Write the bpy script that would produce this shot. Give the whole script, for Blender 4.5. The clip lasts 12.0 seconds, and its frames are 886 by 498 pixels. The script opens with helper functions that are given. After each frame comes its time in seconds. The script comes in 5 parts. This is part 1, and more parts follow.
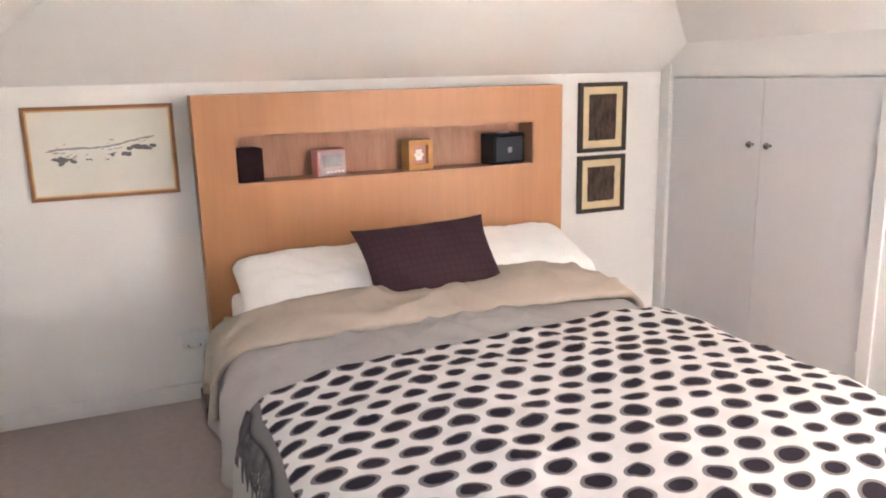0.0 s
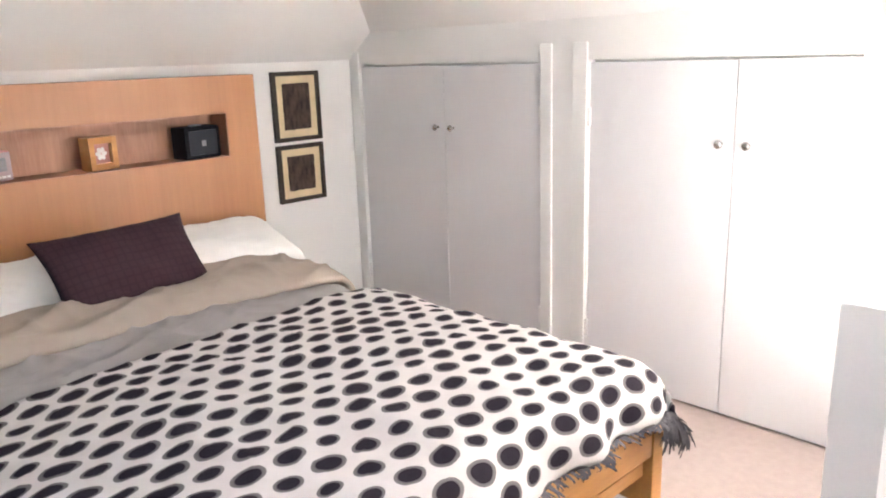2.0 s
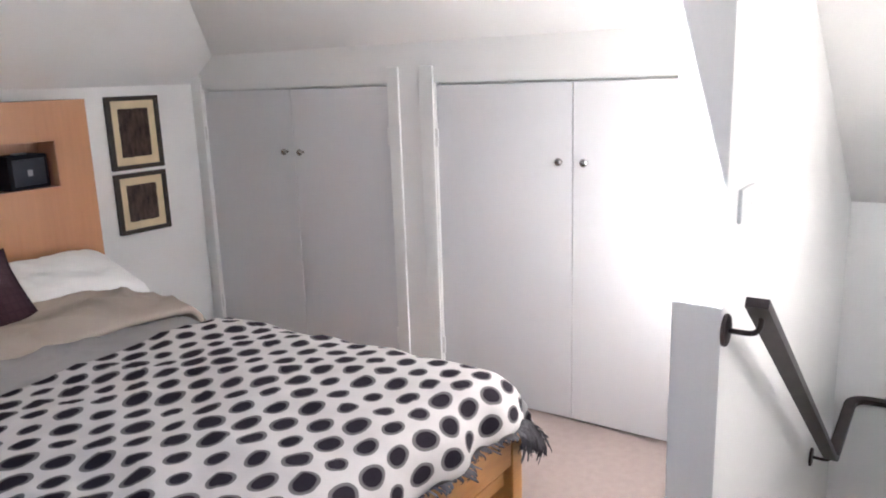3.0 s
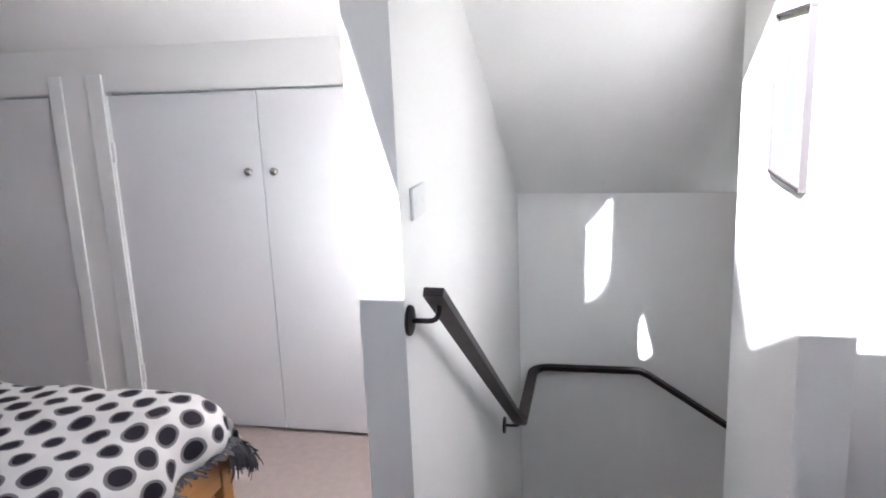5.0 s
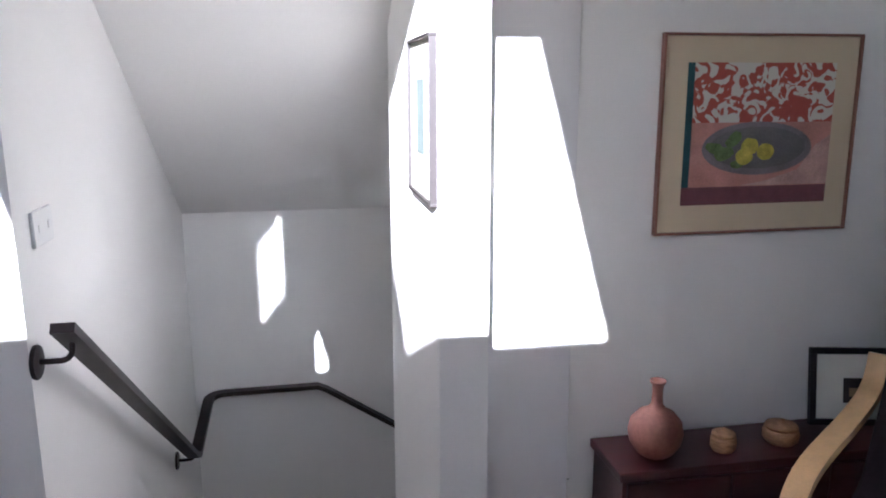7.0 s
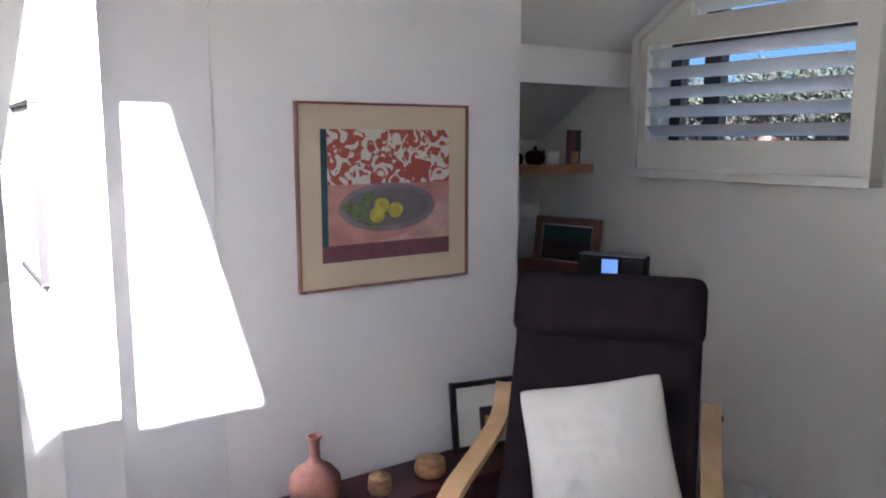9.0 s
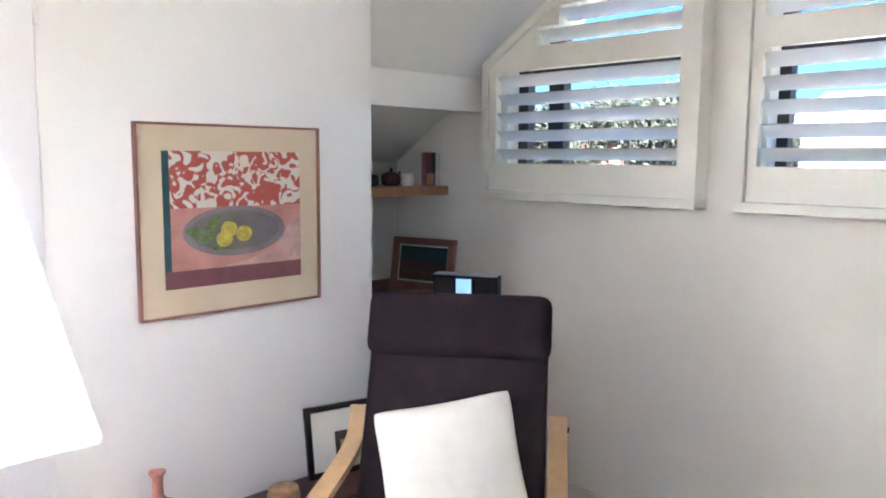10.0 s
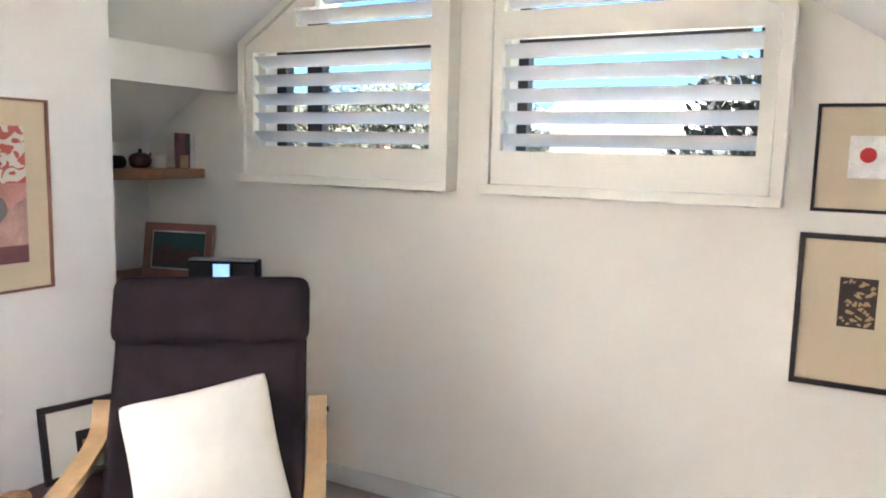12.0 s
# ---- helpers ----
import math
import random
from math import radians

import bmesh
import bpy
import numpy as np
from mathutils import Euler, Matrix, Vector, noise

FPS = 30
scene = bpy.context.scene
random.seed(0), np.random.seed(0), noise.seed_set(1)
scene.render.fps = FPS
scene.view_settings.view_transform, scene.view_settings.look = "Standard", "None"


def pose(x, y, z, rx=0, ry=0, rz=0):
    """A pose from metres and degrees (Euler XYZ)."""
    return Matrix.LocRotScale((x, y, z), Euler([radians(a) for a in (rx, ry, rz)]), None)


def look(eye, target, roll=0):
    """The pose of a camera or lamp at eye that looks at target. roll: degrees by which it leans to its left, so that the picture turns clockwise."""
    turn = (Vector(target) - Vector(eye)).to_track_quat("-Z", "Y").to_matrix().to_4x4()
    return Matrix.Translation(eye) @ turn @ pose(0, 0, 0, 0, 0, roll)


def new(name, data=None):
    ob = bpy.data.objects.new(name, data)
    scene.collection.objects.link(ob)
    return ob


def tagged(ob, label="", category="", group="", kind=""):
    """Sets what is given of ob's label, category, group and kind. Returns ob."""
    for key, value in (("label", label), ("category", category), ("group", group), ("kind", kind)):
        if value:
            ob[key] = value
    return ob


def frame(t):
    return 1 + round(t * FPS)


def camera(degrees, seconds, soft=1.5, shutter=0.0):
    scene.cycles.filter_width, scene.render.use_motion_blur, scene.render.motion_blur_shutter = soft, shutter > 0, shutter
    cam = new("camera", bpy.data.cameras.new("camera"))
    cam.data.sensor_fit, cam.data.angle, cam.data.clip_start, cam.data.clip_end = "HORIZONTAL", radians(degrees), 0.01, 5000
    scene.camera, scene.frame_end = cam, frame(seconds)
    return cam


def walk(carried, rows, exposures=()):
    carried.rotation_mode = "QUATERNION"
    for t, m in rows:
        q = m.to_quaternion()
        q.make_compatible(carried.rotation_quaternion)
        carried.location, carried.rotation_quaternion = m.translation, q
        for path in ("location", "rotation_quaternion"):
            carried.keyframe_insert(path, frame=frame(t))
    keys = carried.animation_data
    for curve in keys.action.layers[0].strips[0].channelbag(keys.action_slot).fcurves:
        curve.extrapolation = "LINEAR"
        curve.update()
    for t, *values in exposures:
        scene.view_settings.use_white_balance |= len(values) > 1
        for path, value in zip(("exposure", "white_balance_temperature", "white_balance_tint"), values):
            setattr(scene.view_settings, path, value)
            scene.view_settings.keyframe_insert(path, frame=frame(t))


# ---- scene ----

# ---- camera and walk ----
cam = camera(60.4, 12.0, soft=1.9)
# seconds, eye, yaw, pitch, roll
ROWS = [
    (0.0, 0.013, 0.133, 1.455, -21.82, -12.87, -1.35),
    (0.2, 0.022, 0.133, 1.461, -22.76, -12.45, -1.12),
    (0.5, 0.026, 0.134, 1.470, -25.65, -13.09, -0.29),
    (1.0, 0.014, 0.138, 1.466, -33.01, -13.67, -1.02),
    (1.5, 0.004, 0.137, 1.470, -38.87, -14.48, -1.71),
    (2.0, 0.010, 0.127, 1.452, -44.08, -14.22, -1.89),
    (2.5, 0.015, 0.121, 1.442, -49.83, -13.09, -2.58),
    (3.0, 0.017, 0.117, 1.436, -55.10, -12.66, -1.92),
    (3.2, 0.016, 0.113, 1.434, -57.20, -12.47, -1.71),
    (5.0, 0.028, 0.058, 1.433, -76.97, -12.84, -2.33),
    (5.5, 0.046, 0.043, 1.427, -82.28, -12.95, -2.09),
    (6.0, 0.055, 0.022, 1.426, -88.16, -13.04, -1.92),
    (6.5, 0.050, -0.002, 1.427, -94.11, -12.36, -1.18),
    (7.0, 0.050, -0.023, 1.431, -100.58, -12.07, -0.19),
    (7.2, 0.047, -0.034, 1.430, -103.03, -11.97, -0.01),
    (8.8, -0.001, -0.099, 1.462, -122.57, -8.58, -0.10),
    (9.0, -0.007, -0.103, 1.463, -124.62, -8.22, 0.00),
    (9.5, -0.023, -0.118, 1.465, -129.96, -7.62, 0.30),
    (10.0, -0.043, -0.134, 1.475, -134.66, -6.76, 0.45),
    (10.5, -0.063, -0.145, 1.476, -138.64, -6.64, 0.73),
    (11.0, -0.082, -0.150, 1.471, -142.97, -6.69, 1.00),
    (11.5, -0.094, -0.154, 1.468, -147.42, -7.22, 1.47),
    (12.0, -0.099, -0.157, 1.445, -151.60, -7.20, 1.40),
]
EXPOSURES = [
    (0.0, 5.06, 6320, 17), (1.0, 5.03, 6150, 16), (2.0, 4.92, 6020, 14), (2.5, 4.58, 5870, 14), (3.2, 4.15, 5580, 14), (5.0, 3.86, 5430, 13), (6.0, 3.50, 5340, 14),
    (7.2, 3.36, 5340, 17), (8.8, 3.80, 5390, 18), (9.5, 4.59, 5470, 16), (10.5, 5.22, 5650, 14), (11.5, 5.25, 5870, 14), (12.0, 5.18, 6000, 14),
]
walk(cam, [(t, pose(x, y, z, 90 + p, 0, yaw) @ pose(0, 0, 0, 0, 0, roll)) for t, x, y, z, yaw, p, roll in ROWS], EXPOSURES)

# ---- plan ----
XW, XC, XJ, XP, XF = -0.75, 2.751, 1.548, 2.005, 3.524   # west wall, closets, stair wall ends, picture wall, stair end wall
YS, YN, YW, YH = -2.756, 3.671, -2.664, 3.472            # south wall, north wall, shutter faces, headboard face
YL0, YL1, YR0, YR1 = 0.501, 0.603, -0.400, -0.294        # the two stair walls
YE = -1.808                                              # end of the picture wall
XR = 1.155                                               # ridge


def z_west(x):
    return 1.884 + 0.63 * x


def z_east(x):
    return 1.59 + 0.64 * (2.751 - x)


def z_north(y):
    return 1.447 + 0.72 * (YN - y)


def z_stair(x):
    return 0.884 + 0.63 * (XF - x)


# ---- world, sun and sky light ----
SUN_WAY = Vector((1.0, -0.285, -0.437)).normalized()
world = bpy.data.worlds.new("sky")
world.use_nodes = True
scene.world = world
wn = world.node_tree
sky = wn.nodes.new("ShaderNodeTexSky")
sky.sky_type = "NISHITA"
sky.sun_disc = False
sky.sun_elevation = math.asin(-SUN_WAY.z)
sky.sun_rotation = math.atan2(-SUN_WAY.x, -SUN_WAY.y)
wn.links.new(sky.outputs[0], wn.nodes["Background"].inputs[0])
wn.nodes["Background"].inputs[1].default_value = 0.025
sun = new("sun", bpy.data.lights.new("sun", "SUN"))
sun.data.energy, sun.data.angle, sun.data.color = 5.0, radians(0.6), (1.0, 0.93, 0.84)
sun.matrix_world = look((-20, 6, 10), Vector((-20, 6, 10)) + SUN_WAY)


def area_lamp(name, eye, target, w, h, power, colour):
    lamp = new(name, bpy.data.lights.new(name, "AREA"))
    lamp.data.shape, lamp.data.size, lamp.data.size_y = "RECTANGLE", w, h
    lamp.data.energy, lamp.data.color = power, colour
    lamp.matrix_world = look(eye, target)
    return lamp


SKY_A = (-0.282, 0.500, -0.212, 0.371)     # x0, x1, y0, y1 of the skylights in the west slope
SKY_B = (-0.235, 0.500, 0.955, 1.538)
for tag, (x0, x1, y0, y1) in (("skylight_sky", SKY_A), ("skylight_sky_far", SKY_B)):
    c = Vector(((x0 + x1) / 2, (y0 + y1) / 2, z_west((x0 + x1) / 2)))
    n = Vector((-0.63, 0, 1)).normalized()
    area_lamp(tag, c + n * 0.02, c - n, 0.57, 0.82, 0.022, (0.90, 0.95, 1.0))

# added lamps imitate sunlight off the small stairwell picture's glass, on the end wall
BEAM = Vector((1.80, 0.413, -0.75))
# strips of one slanting beam
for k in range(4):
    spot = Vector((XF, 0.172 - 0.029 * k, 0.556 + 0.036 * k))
    glint = area_lamp("added_glint_lamp", spot - BEAM * 0.78, spot, 0.0285, 0.343, 0.008, (1.0, 0.95, 0.88))
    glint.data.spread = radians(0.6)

# ---- materials ----


def mat(name, colour, rough=0.6, metal=0.0, scale=6.0, vary=0.06, fine=80.0, bump=0.08, stretch=(1, 1, 1), spec=0.5, second=None, crease=0.0):
    """A surface with broad variation and fine grain; stretch draws the grain out along an axis."""
    m = bpy.data.materials.new(name)
    m.use_nodes = True
    nt = m.node_tree
    b = nt.nodes["Principled BSDF"]
    b.inputs["Roughness"].default_value, b.inputs["Metallic"].default_value = rough, metal
    b.inputs["Specular IOR Level"].default_value = spec
    tc = nt.nodes.new("ShaderNodeTexCoord")
    mp = nt.nodes.new("ShaderNodeMapping")
    mp.inputs["Scale"].default_value = stretch
    nt.links.new(tc.outputs["Object"], mp.inputs[0])
    big, small = nt.nodes.new("ShaderNodeTexNoise"), nt.nodes.new("ShaderNodeTexNoise")
    big.inputs["Scale"].default_value, small.inputs["Scale"].default_value = scale, fine
    big.inputs["Detail"].default_value, small.inputs["Detail"].default_value = 4, 3
    for t in (big, small):
        nt.links.new(mp.outputs[0], t.inputs["Vector"])
    add = nt.nodes.new("ShaderNodeMath")
    add.operation = "ADD"
    half = nt.nodes.new("ShaderNodeMath")
    half.operation = "MULTIPLY"
    half.inputs[1].default_value = 0.5
    nt.links.new(small.outputs[0], half.inputs[0])
    nt.links.new(big.outputs[0], add.inputs[0])
    nt.links.new(half.outputs[0], add.inputs[1])
    ramp = nt.nodes.new("ShaderNodeMapRange")
    ramp.inputs["From Min"].default_value, ramp.inputs["From Max"].default_value = 0.45, 1.05
    nt.links.new(add.outputs[0], ramp.inputs[0])
    mix = nt.nodes.new("ShaderNodeMix")
    mix.data_type = "RGBA"
    nt.links.new(ramp.outputs[0], mix.inputs["Factor"])
    second = second or tuple(c * (1 - 2 * vary) for c in colour)
    first = tuple(min(1, c * (1 + vary)) for c in colour)
    mix.inputs[6].default_value, mix.inputs[7].default_value = (*first, 1), (*second, 1)
    nt.links.new(mix.outputs[2], b.inputs["Base Color"])
    bp = nt.nodes.new("ShaderNodeBump")
    bp.inputs["Strength"].default_value, bp.inputs["Distance"].default_value = bump, 0.004
    nt.links.new(small.outputs[0], bp.inputs["Height"])
    nt.links.new(bp.outputs[0], b.inputs["Normal"])
    if crease:
        cn = nt.nodes.new("ShaderNodeTexNoise")
        cn.noise_type = "RIDGED_MULTIFRACTAL"
        cn.inputs["Scale"].default_value, cn.inputs["Detail"].default_value, cn.inputs["Distortion"].default_value = 5.0, 3.0, 0.6
        slant = nt.nodes.new("ShaderNodeMapping")
        slant.inputs["Rotation"].default_value, slant.inputs["Scale"].default_value = (0, 0, 0.6), (0.45, 1.3, 1.0)
        nt.links.new(tc.outputs["Object"], slant.inputs[0])
        nt.links.new(slant.outputs[0], cn.inputs["Vector"])
        b2 = nt.nodes.new("ShaderNodeBump")
        b2.inputs["Strength"].default_value, b2.inputs["Distance"].default_value = crease, 0.018
        nt.links.new(cn.outputs[0], b2.inputs["Height"])
        nt.links.new(bp.outputs[0], b2.inputs["Normal"])
        nt.links.new(b2.outputs[0], b.inputs["Normal"])
    return m


PAINT = mat("wall_paint", (0.86, 0.845, 0.815), 0.40, vary=0.02, scale=2.5, fine=160, bump=0.05)
# wall paint made lighter and yellower: warm bounced light put into the colour
GABLE = mat("wall_paint_bounce_tint", (0.92, 0.88, 0.785), 0.75, vary=0.02, scale=2.5, fine=160, bump=0.05)
CEIL = mat("ceiling_paint", (0.86, 0.845, 0.815), 0.8, vary=0.02, scale=2.0, fine=140, bump=0.05)
TRIM = mat("trim_paint", (0.84, 0.83, 0.80), 0.4, vary=0.02, scale=4, fine=60, bump=0.03)
DOOR = mat("door_paint", (0.75, 0.74, 0.74), 0.38, vary=0.012, scale=2, fine=30, bump=0.015, stretch=(1, 1, 0.4))
CARPET = mat("carpet", (0.44, 0.36, 0.325), 0.95, vary=0.045, scale=30, fine=420, bump=0.7, spec=0.1)
WOOD = mat("cherry_veneer", (0.49, 0.232, 0.100), 0.42, vary=0.08, scale=1.6, fine=11, bump=0.03, stretch=(5, 1, 0.35), second=(0.435, 0.200, 0.083))
NICHE = mat("niche_veneer", (0.50, 0.26, 0.15), 0.5, vary=0.1, scale=2.5, fine=18, bump=0.03, stretch=(5, 1, 0.6), second=(0.36, 0.17, 0.09))
PINE = mat("honey_wood", (0.56, 0.28, 0.09), 0.4, vary=0.12, scale=3, fine=22, bump=0.04, stretch=(0.7, 5, 5), second=(0.46, 0.21, 0.06))
BIRCH = mat("birch_ply", (0.66, 0.42, 0.21), 0.4, vary=0.08, scale=5, fine=30, bump=0.03, stretch=(4, 4, 0.6))
SHELFW = mat("shelf_wood", (0.33, 0.16, 0.08), 0.45, vary=0.12, scale=4, fine=30, bump=0.04, stretch=(0.6, 4, 4))
REDWOOD = mat("reddish_frame_wood", (0.33, 0.15, 0.075), 0.4, vary=0.12, scale=9, fine=60, bump=0.03)
THINW = mat("thin_frame_wood", (0.27, 0.12, 0.085), 0.4, vary=0.1, scale=9, fine=60, bump=0.03)
MAHOG = mat("mahogany", (0.065, 0.020, 0.021), 0.35, vary=0.15, scale=5, fine=30, bump=0.04, stretch=(4, 0.6, 4))
LINEN = mat("white_linen", (0.91, 0.89, 0.85), 0.85, vary=0.03, scale=7, fine=500, bump=0.25, spec=0.2, crease=0.4)
DUVET = mat("taupe_duvet", (0.44, 0.37, 0.305), 0.8, vary=0.05, scale=5, fine=600, bump=0.2, spec=0.25, crease=0.9)
DUVET2 = mat("grey_duvet_lining", (0.40, 0.372, 0.355), 0.8, vary=0.04, scale=5, fine=600, bump=0.2, spec=0.25, crease=0.8)
FRINGE = mat("charcoal_fringe", (0.115, 0.105, 0.11), 0.9, vary=0.3, scale=30, fine=300, bump=0.4)
CHARCOAL = mat("charcoal_upholstery", (0.031, 0.021, 0.025), 0.9, vary=0.12, scale=12, fine=700, bump=0.35, spec=0.2)
BLACKF = mat("black_frame", (0.016, 0.011, 0.011), 0.5, vary=0.15, scale=20, fine=80)
BRONZE = mat("dark_bronze_rail", (0.045, 0.032, 0.030), 0.42, 0.5, vary=0.15, scale=20, fine=120, bump=0.03)
STEEL = mat("brushed_knob", (0.42, 0.40, 0.38), 0.16, 1.0, vary=0.05, scale=30, fine=200, bump=0.02)
PLASTIC = mat("white_plastic", (0.80, 0.80, 0.78), 0.35, vary=0.01)
MATBOARD = mat("cream_mat", (0.66, 0.55, 0.38), 0.85, vary=0.03, scale=5, fine=300, bump=0.05)
MATPALE = mat("pale_mat", (0.78, 0.76, 0.68), 0.85, vary=0.03, scale=5, fine=300, bump=0.05)
MATGOLD = mat("gold_mat", (0.74, 0.60, 0.36), 0.7, vary=0.08, scale=9, fine=300, bump=0.05)
PAPYRUS = mat("dark_woven_cloth", (0.085, 0.055, 0.042), 0.9, vary=0.4, scale=16, fine=150, bump=0.5, stretch=(3, 1, 1))
TERRA = mat("terracotta", (0.31, 0.13, 0.095), 0.6, vary=0.2, scale=14, fine=90, bump=0.12)
BASKET = mat("woven_cane", (0.40, 0.22, 0.11), 0.75, vary=0.25, scale=40, fine=220, bump=0.6, stretch=(1, 1, 4))
BLACK = mat("black_plastic", (0.007, 0.007, 0.010), 0.6, vary=0.1, scale=20, spec=0.2)
SMOKED = mat("smoked_clock_face", (0.022, 0.026, 0.036), 0.3, vary=0.1, scale=20)
DARKFR = mat("dark_brown_frame", (0.038, 0.024, 0.016), 0.45, vary=0.2, scale=20, fine=80)
GILT = mat("gilt_slip", (0.72, 0.46, 0.17), 0.45, vary=0.1, scale=20, fine=90)
ROSEGREY = mat("rose_grey_plastic", (0.50, 0.385, 0.38), 0.4, vary=0.05, scale=30)
SPEAKER = mat("dark_maroon_cloth", (0.022, 0.009, 0.011), 0.8, vary=0.25, scale=25, fine=500, bump=0.3, spec=0.15)
ALU = mat("silver_grille", (0.42, 0.42, 0.43), 0.4, 0.6, vary=0.05, scale=60)
PINK = mat("salmon_plastic", (0.75, 0.30, 0.27), 0.45, vary=0.03)
SHUT = mat("shutter_paint", (0.92, 0.885, 0.79), 0.42, vary=0.02, scale=4, fine=60, bump=0.03)
# bluish sky light on the slats is put into this cooler paint
SLAT = mat("louvre_paint_sky_tint", (0.81, 0.81, 0.82), 0.45, vary=0.015, fine=60, bump=0.02)
DARKW = mat("dark_window_frame", (0.025, 0.02, 0.02), 0.5, vary=0.2)
CREAMC = mat("cream_cotton", (0.86, 0.82, 0.74), 0.85, vary=0.03, scale=9, fine=600, bump=0.3, spec=0.2)


def flat(name, colour, rough=0.7, vary=0.10, scale=25):
    return mat(name, colour, rough, vary=vary, scale=scale, fine=200, bump=0.03)


GREY_INK = flat("grey_ink", (0.17, 0.17, 0.18))
MID_INK = flat("mid_ink", (0.33, 0.33, 0.33))
TEAL = flat("pale_teal", (0.16, 0.20, 0.19))
RED = flat("red_disc", (0.62, 0.04, 0.035))
WHITEP = flat("white_paper", (0.82, 0.80, 0.76))
ROSE = flat("rose_table", (0.56, 0.27, 0.22), 0.7, 0.16, 11)
PEWTER = flat("pewter_dish", (0.20, 0.18, 0.175), 0.7, 0.22, 9)
PEWTER2 = flat("pewter_rim", (0.25, 0.22, 0.22), 0.7, 0.2, 10)
LEMON = flat("lemon_yellow", (0.56, 0.48, 0.08), 0.7, 0.25, 40)
LIME = flat("leaf_green", (0.17, 0.24, 0.09), 0.7, 0.3, 40)
PALEROSE = flat("pale_cloth_paint", (0.58, 0.36, 0.30), 0.7, 0.22, 14)
PLUMG = mat("brown_glaze", (0.055, 0.022, 0.02), 0.25, vary=0.2, scale=18, fine=60, bump=0.02)
PLUM = flat("plum_band", (0.19, 0.075, 0.085))
TEALD = flat("dark_teal", (0.03, 0.09, 0.10))
SEPIA = flat("sepia_print", (0.05, 0.035, 0.03))
OCHRE = flat("ochre_ink", (0.42, 0.28, 0.15))
BLUEINK = flat("photo_green", (0.02, 0.06, 0.055))
PHOTORED = flat("photo_red", (0.09, 0.032, 0.032))


def fabric_print():
    """White cloth with rows of dark ringed ovals, set out on the cloth's own coordinates in metres."""
    m = mat("spotted_throw", (0.64, 0.60, 0.575), 0.9, vary=0.06, scale=12, fine=500, bump=0.35, spec=0.15, crease=0.16)
    nt = m.node_tree
    b = nt.nodes["Principled BSDF"]
    base = next(l.from_socket for l in nt.links if l.to_socket == b.inputs["Base Color"])
    uv = nt.nodes.new("ShaderNodeTexCoord")
    wob = nt.nodes.new("ShaderNodeTexNoise")
    wob.inputs["Scale"].default_value = 9
    mixv = nt.nodes.new("ShaderNodeVectorMath")
    mixv.operation = "MULTIPLY_ADD"
    mixv.inputs[1].default_value = (0.010, 0.010, 0)
    nt.links.new(uv.outputs["UV"], wob.inputs["Vector"])
    nt.links.new(wob.outputs["Color"], mixv.inputs[0])
    nt.links.new(uv.outputs["UV"], mixv.inputs[2])
    sep = nt.nodes.new("ShaderNodeSeparateXYZ")
    nt.links.new(mixv.outputs[0], sep.inputs[0])

    def node(op, a, c=None):
        n = nt.nodes.new("ShaderNodeMath")
        n.operation = op
        for k, v in enumerate((a, c)):
            if v is None:
                continue
            if isinstance(v, (int, float)):
                n.inputs[k].default_value = v
            else:
                nt.links.new(v, n.inputs[k])
        return n.outputs[0]

    u, v = sep.outputs[0], sep.outputs[1]
    plain = nt.nodes.new("ShaderNodeSeparateXYZ")
    nt.links.new(uv.outputs["UV"], plain.inputs[0])
    uv_u = plain.outputs[0]
    row = node("FLOOR", node("DIVIDE", v, 0.0675))
    stag = node("MULTIPLY", node("MODULO", row, 2.0), 0.5)
    uu = node("ADD", node("DIVIDE", u, 0.100), stag)
    du = node("MULTIPLY", node("SUBTRACT", node("FRACT", uu), 0.5), 0.100)
    dv = node("MULTIPLY", node("SUBTRACT", node("FRACT", node("DIVIDE", v, 0.0675)), 0.5), 0.0675)
    cell = nt.nodes.new("ShaderNodeCombineXYZ")
    nt.links.new(node("FLOOR", uu), cell.inputs[0])
    nt.links.new(row, cell.inputs[1])
    wn2 = nt.nodes.new("ShaderNodeTexWhiteNoise")
    nt.links.new(cell.outputs[0], wn2.inputs["Vector"])
    size = node("ADD", node("MULTIPLY", wn2.outputs["Value"], 0.012), 0.0248)
    d = node("SQRT", node("ADD", node("POWER", node("MULTIPLY", du, 0.80), 2.0), node("POWER", node("MULTIPLY", dv, 1.24), 2.0)))
    d = node("DIVIDE", d, size)
    cr = nt.nodes.new("ShaderNodeValToRGB")
    e = cr.color_ramp.elements
    e[0].position, e[0].color = 0.0, (0.020, 0.014, 0.020, 1)
    e[1].position, e[1].color = 0.70, (0.022, 0.016, 0.022, 1)
    for p, c in ((0.76, (0.14, 0.125, 0.125, 1)), (0.97, (0.18, 0.165, 0.16, 1)), (1.0, (0.64, 0.60, 0.575, 1))):
        k = e.new(p)
        k.color = c
    nt.links.new(d, cr.inputs[0])
    inside = node("LESS_THAN", d, 1.0)
    mx = nt.nodes.new("ShaderNodeMix")
    mx.data_type = "RGBA"
    nt.links.new(inside, mx.inputs["Factor"])
    nt.links.new(base, mx.inputs[6])
    nt.links.new(cr.outputs[0], mx.inputs[7])
    border = node("MAXIMUM", node("GREATER_THAN", uv_u, 1.590), node("LESS_THAN", uv_u, -0.082))
    bd = nt.nodes.new("ShaderNodeMix")
    bd.data_type = "RGBA"
    bd.inputs[7].default_value = (0.17, 0.155, 0.155, 1)
    nt.links.new(border, bd.inputs["Factor"])
    nt.links.new(mx.outputs[2], bd.inputs[6])
    nt.links.new(bd.outputs[2], b.inputs["Base Color"])
    return m


